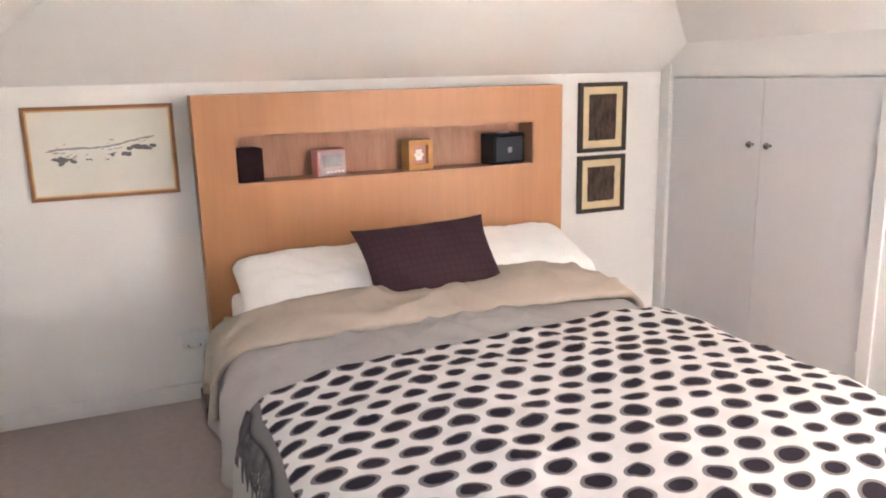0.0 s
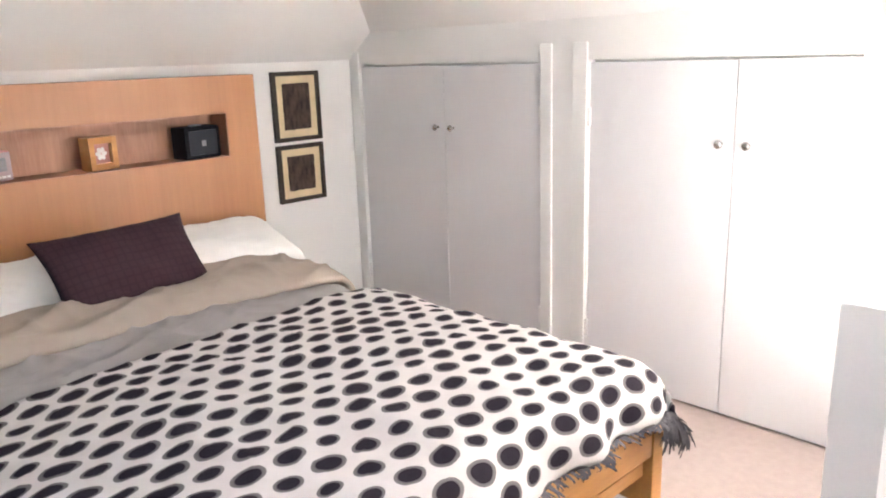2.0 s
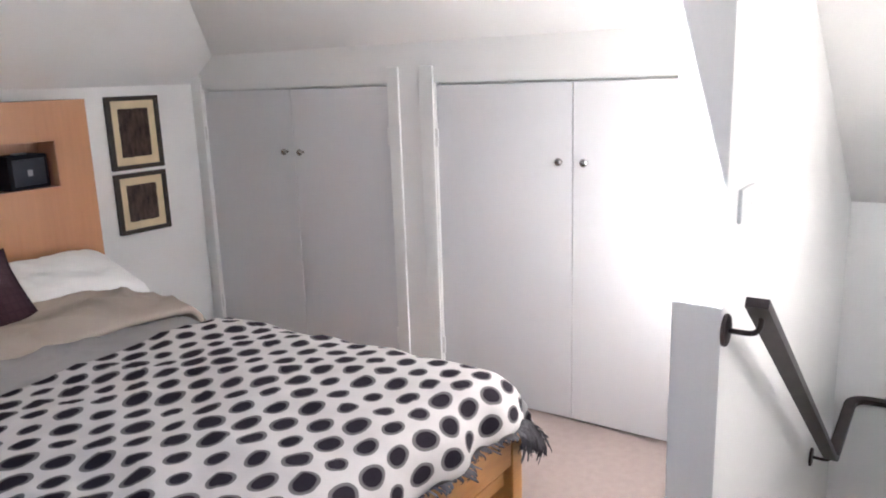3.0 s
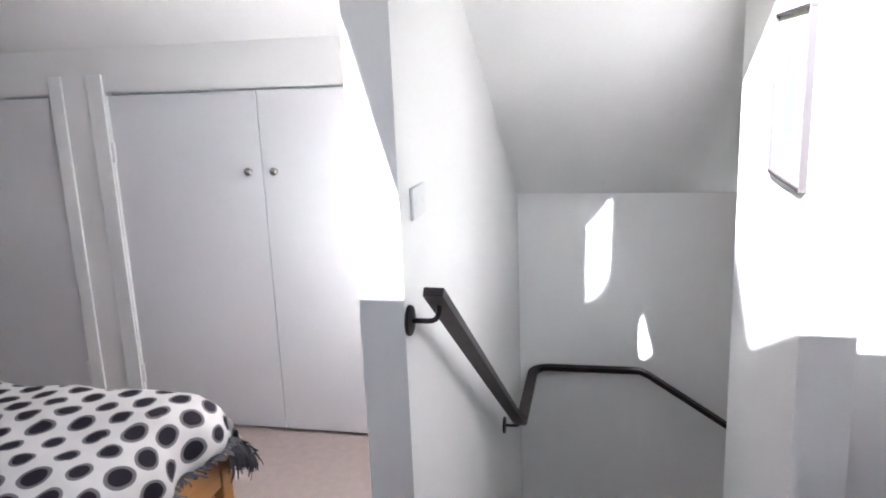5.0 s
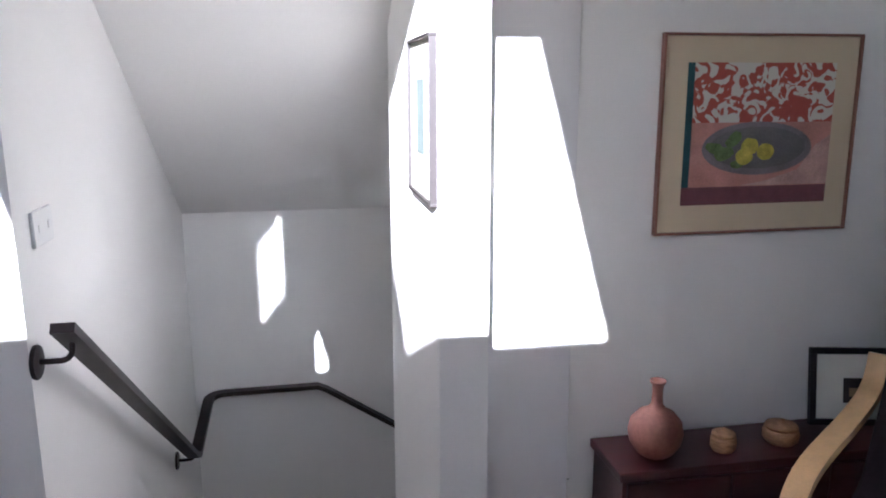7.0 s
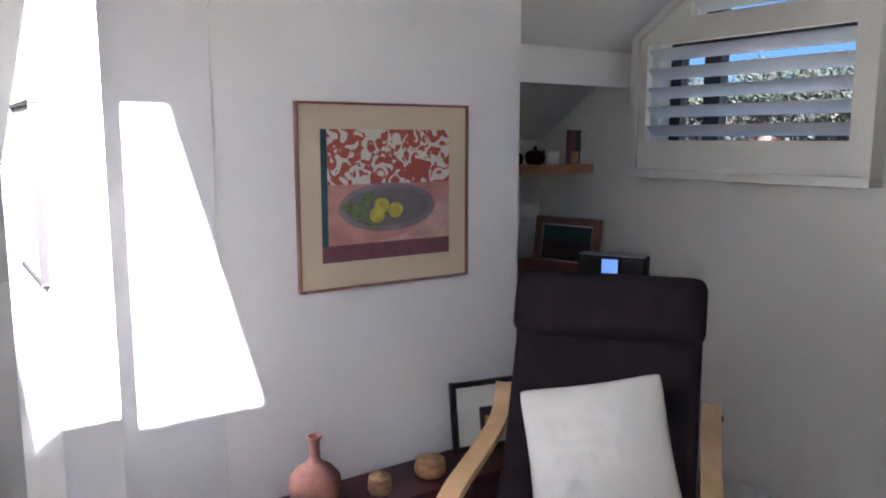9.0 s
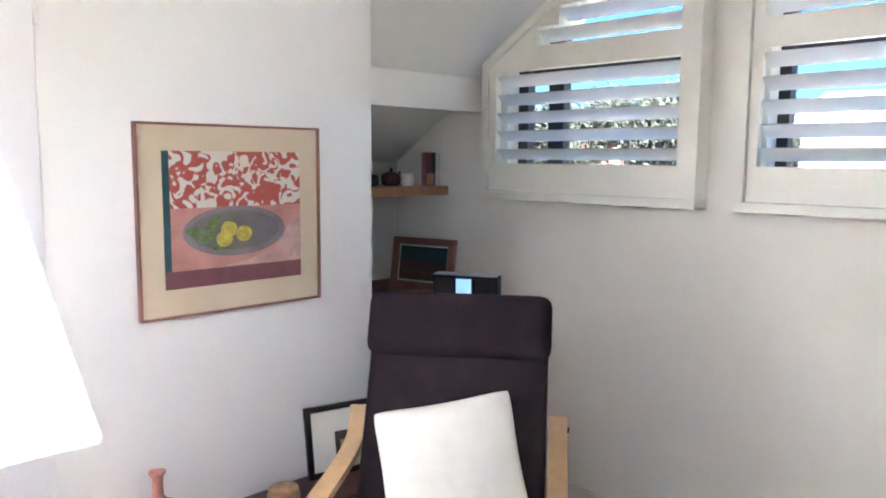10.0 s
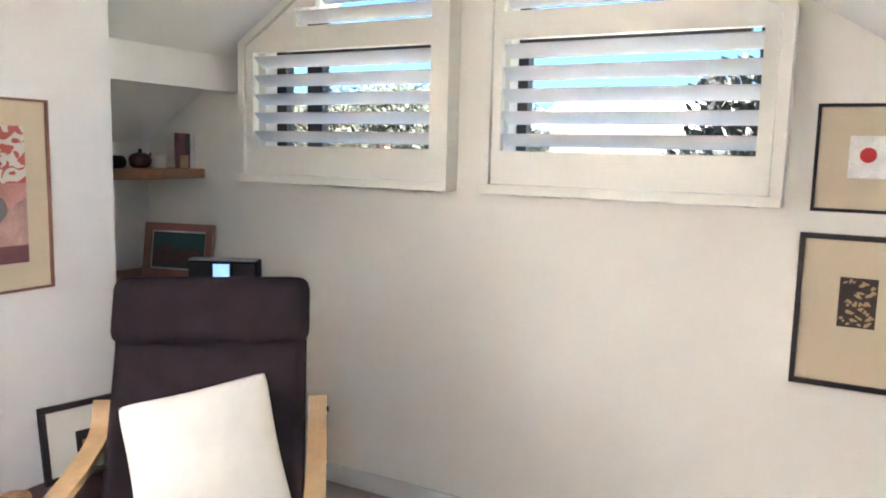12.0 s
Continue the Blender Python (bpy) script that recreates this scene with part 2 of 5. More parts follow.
def check_cloth():
    """Aubergine cloth with a fine dark check."""
    m = mat("aubergine_check", (0.054, 0.028, 0.033), 0.9, vary=0.05, scale=9, fine=500, bump=0.25, spec=0.2)
    nt = m.node_tree
    b = nt.nodes["Principled BSDF"]
    base = next(l.from_socket for l in nt.links if l.to_socket == b.inputs["Base Color"])
    uv = nt.nodes.new("ShaderNodeTexCoord")
    ck = nt.nodes.new("ShaderNodeTexBrick")
    ck.offset, ck.inputs["Scale"].default_value = 0.0, 1.0
    ck.inputs["Brick Width"].default_value, ck.inputs["Row Height"].default_value = 0.03, 0.03
    ck.inputs["Mortar Size"].default_value = 0.004
    ck.inputs["Color1"].default_value = ck.inputs["Color2"].default_value = (1, 1, 1, 1)
    ck.inputs["Mortar"].default_value = (0.86, 0.84, 0.87, 1)
    nt.links.new(uv.outputs["UV"], ck.inputs["Vector"])
    mx = nt.nodes.new("ShaderNodeMix")
    mx.data_type, mx.blend_type = "RGBA", "MULTIPLY"
    mx.inputs["Factor"].default_value = 1.0
    nt.links.new(base, mx.inputs[6])
    nt.links.new(ck.outputs["Color"], mx.inputs[7])
    nt.links.new(mx.outputs[2], b.inputs["Base Color"])
    return m


def floral_print():
    """Printed red scrolls on off-white."""
    m = flat("red_scroll_print", (0.75, 0.72, 0.64))
    nt = m.node_tree
    b = nt.nodes["Principled BSDF"]
    tc = nt.nodes.new("ShaderNodeTexCoord")
    nz = nt.nodes.new("ShaderNodeTexNoise")
    nz.inputs["Scale"].default_value, nz.inputs["Detail"].default_value, nz.inputs["Distortion"].default_value = 23, 0.8, 1.9
    cr = nt.nodes.new("ShaderNodeValToRGB")
    e = cr.color_ramp.elements
    e[0].position, e[0].color = 0.0, (0.34, 0.075, 0.055, 1)
    e[1].position, e[1].color = 0.50, (0.44, 0.10, 0.07, 1)
    k = e.new(0.525)
    k.color = (0.66, 0.62, 0.54, 1)
    nt.links.new(tc.outputs["Object"], nz.inputs["Vector"])
    nt.links.new(nz.outputs[0], cr.inputs[0])
    nt.links.new(cr.outputs[0], b.inputs["Base Color"])
    return m


def glass_mat():
    m = bpy.data.materials.new("clear_glass")
    m.use_nodes = True
    b = m.node_tree.nodes["Principled BSDF"]
    b.inputs["Transmission Weight"].default_value, b.inputs["Roughness"].default_value, b.inputs["IOR"].default_value = 1.0, 0.0, 1.05
    return m


THROW, CHECK, FLORAL, GLASS = fabric_print(), check_cloth(), floral_print(), glass_mat()

# ---- mesh helpers ----


def part(name, bm, material, parent=None, label="", smooth=False):
    """Links a bmesh as one mesh object, under a thing or a part if one is given."""
    bmesh.ops.recalc_face_normals(bm, faces=bm.faces)
    me = bpy.data.meshes.new(name)
    bm.to_mesh(me)
    bm.free()
    for mt in material if isinstance(material, (list, tuple)) else (material,):
        me.materials.append(mt)
    if smooth:
        for f in me.polygons:
            f.use_smooth = True
    ob = new(name, me)
    if parent is not None:
        ob.parent = parent
    if label:
        tagged(ob, label)
    return ob


def thing(name, label, category, at=(0, 0, 0), turn=0, group=""):
    ob = new(name)
    ob.matrix_world = pose(*at, 0, 0, turn)
    ob.empty_display_size = 0.1
    return tagged(ob, label, category, group)


def box(bm, x0, x1, y0, y1, z0, z1, bevel=0.0, seg=2):
    vs = [bm.verts.new(p) for p in ((x0, y0, z0), (x1, y0, z0), (x1, y1, z0), (x0, y1, z0), (x0, y0, z1), (x1, y0, z1), (x1, y1, z1), (x0, y1, z1))]
    fs = [bm.faces.new([vs[k] for k in q]) for q in ((3, 2, 1, 0), (4, 5, 6, 7), (0, 1, 5, 4), (1, 2, 6, 5), (2, 3, 7, 6), (3, 0, 4, 7))]
    if bevel:
        es = {e for f in fs for e in f.edges}
        bmesh.ops.bevel(bm, geom=list(es), offset=bevel, segments=seg, affect="EDGES", profile=0.6)
    return bm


def boxes(*rows, bevel=0.0):
    bm = bmesh.new()
    for r in rows:
        one = bmesh.new()
        box(one, *r, bevel=bevel)
        join(bm, one)
    return bm


def join(bm, other):
    me = bpy.data.meshes.new("tmp")
    other.to_mesh(me)
    other.free()
    bm.from_mesh(me)
    bpy.data.meshes.remove(me)


def prism(bm, pts, shift):
    """A flat polygon of 3D points, thickened by the shift."""
    a = [bm.verts.new(p) for p in pts]
    b = [bm.verts.new(Vector(p) + Vector(shift)) for p in pts]
    bm.faces.new(a)
    bm.faces.new(b[::-1])
    for k in range(len(a)):
        bm.faces.new((a[k - 1], a[k], b[k], b[k - 1]))
    return bm


def sweep(bm, pts, section, up=(0, 0, 1), caps=True):
    """A section (points across, up) drawn along a line of points."""
    pts = [Vector(p) for p in pts]
    rings = []
    for k, p in enumerate(pts):
        a = (pts[k] - pts[k - 1]).normalized() if k else None
        b = (pts[k + 1] - pts[k]).normalized() if k + 1 < len(pts) else None
        d = ((a or b) + (b or a)).normalized()
        side = d.cross(Vector(up))
        if side.length < 1e-4:
            side = Vector((1, 0, 0))
        side.normalize()
        top = side.cross(d)
        stretch = 1.0
        if a and b:
            stretch = 1.0 / max(0.5, math.sqrt(max(0.0, (1 + a.dot(b)) / 2)))
        rings.append([bm.verts.new(p + side * u + top * v * stretch) for u, v in section])
    n = len(section)
    for r, s in zip(rings, rings[1:]):
        for k in range(n):
            bm.faces.new((r[k - 1], r[k], s[k], s[k - 1]))
    if caps:
        bm.faces.new(rings[0])
        bm.faces.new(rings[-1][::-1])
    return bm


def circle(r, n=12):
    return [(r * math.cos(2 * math.pi * k / n), r * math.sin(2 * math.pi * k / n)) for k in range(n)]


def lathe(bm, profile, n=28, at=(0, 0, 0)):
    """Turns (radius, height) pairs about a vertical axis."""
    rings = [[bm.verts.new((at[0] + r * math.cos(2 * math.pi * k / n), at[1] + r * math.sin(2 * math.pi * k / n), at[2] + z)) for k in range(n)] for r, z in profile]
    for a, b in zip(rings, rings[1:]):
        for k in range(n):
            bm.faces.new((a[k - 1], a[k], b[k], b[k - 1]))
    bm.faces.new(rings[0][::-1])
    bm.faces.new(rings[-1])
    return bm


def bez(p0, p1, p2, n=8):
    p0, p1, p2 = Vector(p0), Vector(p1), Vector(p2)
    return [p0 * (1 - t) ** 2 + p1 * 2 * t * (1 - t) + p2 * t * t for t in (k / n for k in range(n + 1))]


def disc(bm, cx, cz, rx, rz, y, n=24, wob=0.0, thick=0.0012, axis="y", turn=0.0):
    """A thin oval, upright, facing along y or x; its outline may wobble."""
    out = []
    for k in range(n):
        a = 2 * math.pi * k / n
        w = 1 + wob * noise.noise(Vector((math.cos(a) * 1.5 + cx * 31, math.sin(a) * 1.5 + cz * 17, 3)))
        u, v = rx * w * math.cos(a), rz * w * math.sin(a)
        u, v = u * math.cos(turn) - v * math.sin(turn), u * math.sin(turn) + v * math.cos(turn)
        out.append((cx + u, y, cz + v) if axis == "y" else (y, cx + u, cz + v))
    return prism(bm, out, (0, thick, 0) if axis == "y" else (thick, 0, 0))


def cushion_mesh(w, h, thick, n=26, sag=0.0, seed=0.0, crumple=0.006, pinch=0.025, corner=0.045, flatness=4.0):
    """A stuffed cover, lying in x and z, bulging along y, with pulled-out corners and UVs in metres."""
    bm = bmesh.new()
    uvl = bm.loops.layers.uv.new("UVMap")
    sheets = []
    for s in (-1, 1):
        g = []
        for i in range(n + 1):
            row = []
            for j in range(n + 1):
                u, v = 2 * i / n - 1, 2 * j / n - 1
                pull = corner * abs(u * v) ** 7
                pin = 1 - pinch * (1 - abs(u) ** 2) * abs(v) ** 4 - pull
                pinv = 1 - pinch * (1 - abs(v) ** 2) * abs(u) ** 4 - pull
                t = ((1 - abs(u) ** flatness) * (1 - abs(v) ** flatness)) ** 0.55
                x, z = u * w / 2 * pinv, v * h / 2 * pin - sag * (1 - u * u) * (v > 0) * v
                c = crumple * noise.noise(Vector((u * 3 + seed, v * 3, s * 2.0 + seed))) + 0.5 * crumple * max(0, 1 - 2.5 * abs(noise.noise(Vector((u * 4 + v * 3 + seed, v * 3 - u * 2, s))))) ** 2
                row.append(bm.verts.new((x, s * (t * thick / 2) + c * t * 2, z)))
            g.append(row)
        sheets.append(g)
    for s, g in zip((-1, 1), sheets):
        for i in range(n):
            for j in range(n):
                q = [g[i][j], g[i + 1][j], g[i + 1][j + 1], g[i][j + 1]]
                f = bm.faces.new(q)
                for lp, (a, b) in zip(f.loops, ((i, j), (i + 1, j), (i + 1, j + 1), (i, j + 1))):
                    lp[uvl].uv = (a / n * w, b / n * h)
    bmesh.ops.remove_doubles(bm, verts=bm.verts, dist=0.0009)
    return bm


# ---- structure ----


def structure(name, bm, material, label, category):
    return tagged(part(name, bm, material), label, category, "", "structure")


STAIR_X = 1.60      # top nosing of the stairs
floor_bm = boxes(
    (XW, STAIR_X, YS, YN, -0.2, 0), (STAIR_X, XC + 0.05, YL0 + 0.05, YN, -0.2, 0), (STAIR_X, XP, YS, YR0 + 0.05, -0.2, 0), (XP, 3.0, YS, YE, -0.2, 0),
)
structure("floor", floor_bm, CARPET, "beige-grey cut pile carpet over the whole room", "floor")

# north wall and skirting
structure("wall_north", boxes((XW - 0.1, XC + 0.1, YN, YN + 0.1, -0.2, 1.62)), PAINT, "low white painted wall under the sloping ceiling", "wall")
structure("wall_west", boxes((XW - 0.1, XW, YS, YN, -0.2, 1.5)), PAINT, "low white painted knee wall", "wall")
structure("baseboard", boxes((XW, 0.24, YN - 0.015, YN, 0, 0.08), (2.02, XC, YN - 0.015, YN, 0, 0.08), bevel=0.003), TRIM, "white painted skirting board", "skirting board")
structure("baseboard_south", boxes((XW, 2.95, YS, YS + 0.015, 0, 0.08), bevel=0.003), TRIM, "white painted skirting board", "skirting board")

# east wall with the closets
C1 = (2.297, 3.582, 2.925)
C2 = (0.74, 2.042, 1.398)
CT = 1.417
east = boxes(
    (XC + 0.045, XC + 0.14, YL1, YN, -0.2, 1.7),
    (XC, XC + 0.045, C1[1], YN, 0, 1.7), (XC, XC + 0.045, C2[1], C1[0], 0, 1.7), (XC, XC + 0.045, YL1, C2[0], 0, 1.7),
    (XC, XC + 0.045, C1[0], C1[1], CT, 1.7), (XC, XC + 0.045, C2[0], C2[1], CT, 1.7),
)
structure("wall_east", east, PAINT, "white painted knee wall around the closet doors", "wall")

# stair walls
bm = bmesh.new()
prism(bm, [(XJ, YL0, -0.2), (XF + 0.05, YL0, -0.2), (XF + 0.05, YL0, 1.1), (XC + 0.1, YL0, 1.62), (XJ, YL0, 2.40)], (0, YL1 - YL0, 0))
prism(bm, [(XJ + 0.02, YL0, -2.4), (XF + 0.05, YL0, -2.4), (XF + 0.05, YL0, -0.2), (XJ + 0.02, YL0, -0.2)], (0, YL1 - YL0, 0))
structure("wall_stair_north", bm, PAINT, "white painted partition beside the stairs", "wall")
XK = 2.388
bm = bmesh.new()
prism(bm, [(XJ, YR0, -0.2), (XK, YR0, -0.2), (XK, YR0, 1.90), (XJ, YR0, 2.40)], (0, YR1 - YR0, 0))
prism(bm, [(XJ + 0.02, YR0, -2.4), (XK, YR0, -2.4), (XK, YR0, -0.2), (XJ + 0.02, YR0, -0.2)], (0, YR1 - YR0, 0))
structure("wall_stair_south", bm, PAINT, "white painted partition with a short return beside the stairs", "wall")
structure("wall_stair_end", boxes((XF, XF + 0.1, -1.5, YL1, -2.4, 1.1)), PAINT, "white painted end wall of the stairwell", "wall")
structure("wall_stair_return", boxes((XK - 0.1, XK, -1.5, YR0, -2.4, 1.9), (XK - 0.1, XF + 0.1, -1.6, -1.5, -2.4, 1.9)), PAINT, "white painted wall beside the lower flight", "wall")
structure("wall_picture", boxes((XP, XP + 0.09, YE, -0.7555, -0.2, 2.2)), PAINT, "white painted wall with a framed still life print", "wall")
structure("wall_cupboard_front", boxes((XP, XP + 0.09, -0.752, YR0, -0.2, 2.2)), PAINT, "white painted wall behind a flush cupboard door", "wall")
structure("wall_cupboard_gap", boxes((XP + 0.03, XP + 0.09, -0.7555, -0.752, -0.2, 2.2)), PAINT, "shadow gap beside the cupboard door", "wall")
structure("wall_alcove_return", boxes((XP + 0.09, 2.97, YE, YE + 0.09, -0.2, 2.0)), PAINT, "white painted side wall of the alcove", "wall")
structure("wall_recess", boxes((2.955, 3.05, YS, YE + 0.09, -0.2, 1.9)), PAINT, "white painted back wall of the alcove", "wall")

# south gable wall with two openings
SILL = 1.40
bm = boxes((XW - 0.1, 3.05, YS - 0.14, YS, -0.2, SILL), (1.045, 1.325, YS - 0.14, YS, SILL, 2.75))
prism(bm, [(XW - 0.1, YS, SILL), (0.165, YS, SILL), (0.165, YS, z_west(0.165) + 0.1), (XW - 0.1, YS, z_west(XW - 0.1) + 0.1)], (0, -0.14, 0))
prism(bm, [(2.205, YS, SILL), (3.05, YS, SILL), (3.05, YS, z_east(3.05) + 0.1), (2.205, YS, z_east(2.205) + 0.1)], (0, -0.14, 0))
prism(bm, [(0.165, YS, z_west(0.165) - 0.07), (1.045, YS, z_west(1.045) - 0.07), (1.045, YS, 2.75), (0.165, YS, 2.3)], (0, -0.14, 0))
prism(bm, [(2.205, YS, z_east(2.205) - 0.07), (1.325, YS, z_east(1.325) - 0.07), (1.325, YS, 2.75), (2.205, YS, 2.3)], (0, -0.14, 0))
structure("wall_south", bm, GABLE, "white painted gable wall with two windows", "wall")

# ceilings
TH = 0.015


def slope_x(bm, zf, x0, x1, y0, y1):
    prism(bm, [(x0, y0, zf(x0)), (x1, y0, zf(x1)), (x1, y1, zf(x1)), (x0, y1, zf(x0))], (0, 0, TH))


bm = bmesh.new()
ax0, ax1, ay0, ay1 = SKY_A
bx0, _, by0, by1 = SKY_B
for r in ((XW - 0.1, ax0, YS - 0.14, YN + 0.1), (ax1, XR + 0.02, YS - 0.14, YN + 0.1), (ax0, ax1, YS - 0.14, ay0), (ax0, ax1, ay1, by0), (ax0, bx0, by0, by1), (ax0, ax1, by1, YN + 0.1)):
    slope_x(bm, z_west, *r)
structure("ceiling_west", bm, CEIL, "white painted sloping ceiling with two skylight openings", "ceiling")
bm = bmesh.new()
slope_x(bm, z_east, XR, XC + 0.05, YL1 - 0.001, YN + 0.1)
slope_x(bm, z_east, XR, 2.16, YR0, YL1 - 0.001)
slope_x(bm, z_east, XR, XP + 0.09, YE, YR0)
slope_x(bm, z_east, XR, 3.05, YS - 0.14, YE)
structure("ceiling_east", bm, CEIL, "white painted sloping ceiling", "ceiling")
bm = bmesh.new()
prism(bm, [(XW - 0.1, YN + 0.1, z_north(YN + 0.1)), (XC + 0.05, YN + 0.1, z_north(YN + 0.1)), (XC + 0.05, 1.98, z_north(1.98)), (XW - 0.1, 1.98, z_north(1.98))], (0, 0, TH))
structure("ceiling_north", bm, CEIL, "white painted hipped ceiling slope over the bed head", "ceiling")
bm = bmesh.new()
slope_x(bm, z_stair, 2.13, XF + 0.1, -1.6, YL0)
box(bm, 2.10, 2.13, YR1, YL0, z_stair(2.13) - 0.003, 2.1)
structure("ceiling_stair", bm, CEIL, "white painted sloping ceiling over the stairwell", "ceiling")
structure("bulkhead", boxes((2.365, 2.39, YS, YE, 1.688, 1.86)), PAINT, "white painted bulkhead board over the alcove", "bulkhead")

# ---- closet doors, trims and cupboard ----


def knob(parent, at, material=STEEL):
    bm = bmesh.new()
    prof = [(0.007, 0), (0.006, 0.012), (0.010, 0.018), (0.0155, 0.024), (0.0165, 0.030), (0.013, 0.036), (0.006, 0.039)]
    lathe(bm, prof, 20)
    bmesh.ops.rotate(bm, verts=bm.verts, matrix=Matrix.Rotation(radians(-90), 3, "Y"))
    bmesh.ops.translate(bm, verts=bm.verts, vec=at)
    return part("knob", bm, material, parent, "round brushed metal knob", smooth=True)


def hinge(parent, x, y, z):
    bm = boxes((x - 0.006, x + 0.004, y - 0.008, y + 0.008, z - 0.04, z + 0.04), bevel=0.002)
    return part("hinge", bm, TRIM, parent)


def closet_door(y0, y1, knob_y, hinge_y):
    d = thing("closet_door", "closed flush closet door painted white, with a round metal knob", "closet door", (XC, (y0 + y1) / 2, 0.012), group="closet doors")
    w = (y1 - y0) / 2
    part("panel", boxes((0.010, 0.042, -w, w, 0, CT - 0.022), bevel=0.002), DOOR, d)
    knob(d, (0.011, knob_y - (y0 + y1) / 2, 1.086))
    for z in (0.22, 1.17):
        hinge(d, 0.003, hinge_y - (y0 + y1) / 2, z)


closet_door(C1[2] + 0.001, C1[1] - 0.004, 2.972, C1[1] - 0.004)
closet_door(C1[0] + 0.004, C1[2] - 0.001, 2.862, C1[0] + 0.004)
closet_door(C2[2] + 0.002, C2[1] - 0.004, 1.447, C2[1] - 0.004)
closet_door(C2[0] + 0.004, C2[2] - 0.002, 1.340, C2[0] + 0.004)
for nm, y0, y1 in (("trim_1", 3.585, 3.640), ("trim_2", 2.232, 2.294), ("trim_3", 2.046, 2.118)):
    structure(nm, boxes((XC - 0.009, XC + 0.02, y0, y1, 0, 1.49), bevel=0.003), TRIM, "white painted door trim beside the closet", "door trim")

cup = thing("cupboard_door", "tall flush cupboard door painted white, closed, set in the wall", "cupboard door", (XP, -0.585, 0.02))
part("panel", boxes((-0.011, 0.0, -0.167, 0.178, 0, 1.98), bevel=0.0015), DOOR, cup)
for z in (0.25, 1.05, 1.80):
    part("hinge", boxes((-0.013, -0.004, -0.178, -0.168, z - 0.03, z + 0.03), bevel=0.002), TRIM, cup)

# ---- stairs and handrail ----
stairs = thing("staircase", "carpeted stairs going down to a landing and turning", "stairs", (STAIR_X, 0.1, 0))
for k in range(5):
    z = -0.175 * (k + 1)
    x = 0.27 * k
    x1 = x + 0.30 if k < 4 else XF - STAIR_X
    part("step" if k < 4 else "landing", boxes((x, x1, YR1 - 0.097, YL0 - 0.103, z - 0.16, z), bevel=0.008), CARPET, stairs)
for k in range(4):
    z = -0.875 - 0.175 * (k + 1)
    y = YR1 - 0.1 - 0.27 * k
    part("step", boxes((XK - STAIR_X, XF - STAIR_X, y - 0.30, y - 0.002, z - 0.16, z), bevel=0.008), CARPET, stairs)
structure("stair_floor", boxes((1.5, 3.7, -1.7, 0.7, -2.5, -2.4)), CARPET, "floor below the stairs", "floor")

rail = thing("handrail", "dark bronze flat-bar handrail on round wall brackets", "handrail", (0, 0, 0))
FLAT = [(-0.022, -0.010), (0.022, -0.010), (0.022, 0.010), (-0.022, 0.010)]
bm = bmesh.new()
sweep(bm, [(1.524, 0.429, 0.990), (2.90, 0.429, 0.034), (2.955, 0.429, 0.012), (3.02, 0.429, 0.017), (3.36, 0.428, 0.048)] + [tuple(p) for p in bez((3.38, 0.428, 0.050), (3.452, 0.428, 0.056), (3.454, 0.36, 0.058), 6)] + [(3.454, -0.06, 0.061), (3.454, -0.10, 0.043), (3.454, -1.30, -0.74)], FLAT)
part("bar", bm, BRONZE, rail)


def bracket(x, y, z, out, rise):
    """A round plate on the wall and a bent arm under the bar."""
    w = Vector(out)
    bm = bmesh.new()
    lathe(bm, [(0.034, 0), (0.035, 0.004), (0.033, 0.008), (0.012, 0.010)], 24)
    bmesh.ops.rotate(bm, verts=bm.verts, matrix=Vector((0, 0, 1)).rotation_difference(w).to_matrix())
    bmesh.ops.translate(bm, verts=bm.verts, vec=(x, y, z))
    b = part("bracket", bm, BRONZE, rail)
    a = Vector((x, y, z))
    bm = bmesh.new()
    sweep(bm, [a, a + w * 0.045, *bez(a + w * 0.045, a + w * 0.071, a + w * 0.071 + Vector((0, 0, 0.028)), 5)[1:], a + w * 0.071 + Vector((0, 0, rise))], circle(0.006, 10), up=(1, 0, 0) if abs(w.x) < 0.5 else (0, 1, 0))
    part("arm", bm, BRONZE, b, smooth=True)


bracket(1.575, YL0, 0.908, (0, -1, 0), 0.048)
bracket(2.93, YL0, 0.004, (0, -1, 0), 0.029)

# ---- wall plates ----


def wall_plate(name, label, at, turn, w, h, n):
    p = thing(name, label, "power socket" if n else "light switch", at, turn)
    part("plate", boxes((-w / 2, w / 2, -0.009, 0, -h / 2, h / 2), bevel=0.003), PLASTIC, p)
    for k in range(2):
        part("rocker", boxes(((k - 0.5) * w * 0.5 - 0.007, (k - 0.5) * w * 0.5 + 0.007, -0.0105, -0.008, -0.008, 0.008), bevel=0.001), PLASTIC, p)
    for k in range(n):
        part("outlet_slot", boxes(((k - 0.5) * w * 0.5 - 0.002, (k - 0.5) * w * 0.5 + 0.002, -0.0105, -0.009, -0.028, -0.018)), BLACK, p)


wall_plate("power_socket", "white double power socket on the wall beside the bed", (0.178, YN, 0.288), 0, 0.105, 0.072, 2)
wall_plate("light_switch", "white light switch plate on the stair wall", (1.69, YL0, 1.157), 0, 0.115, 0.072, 0)

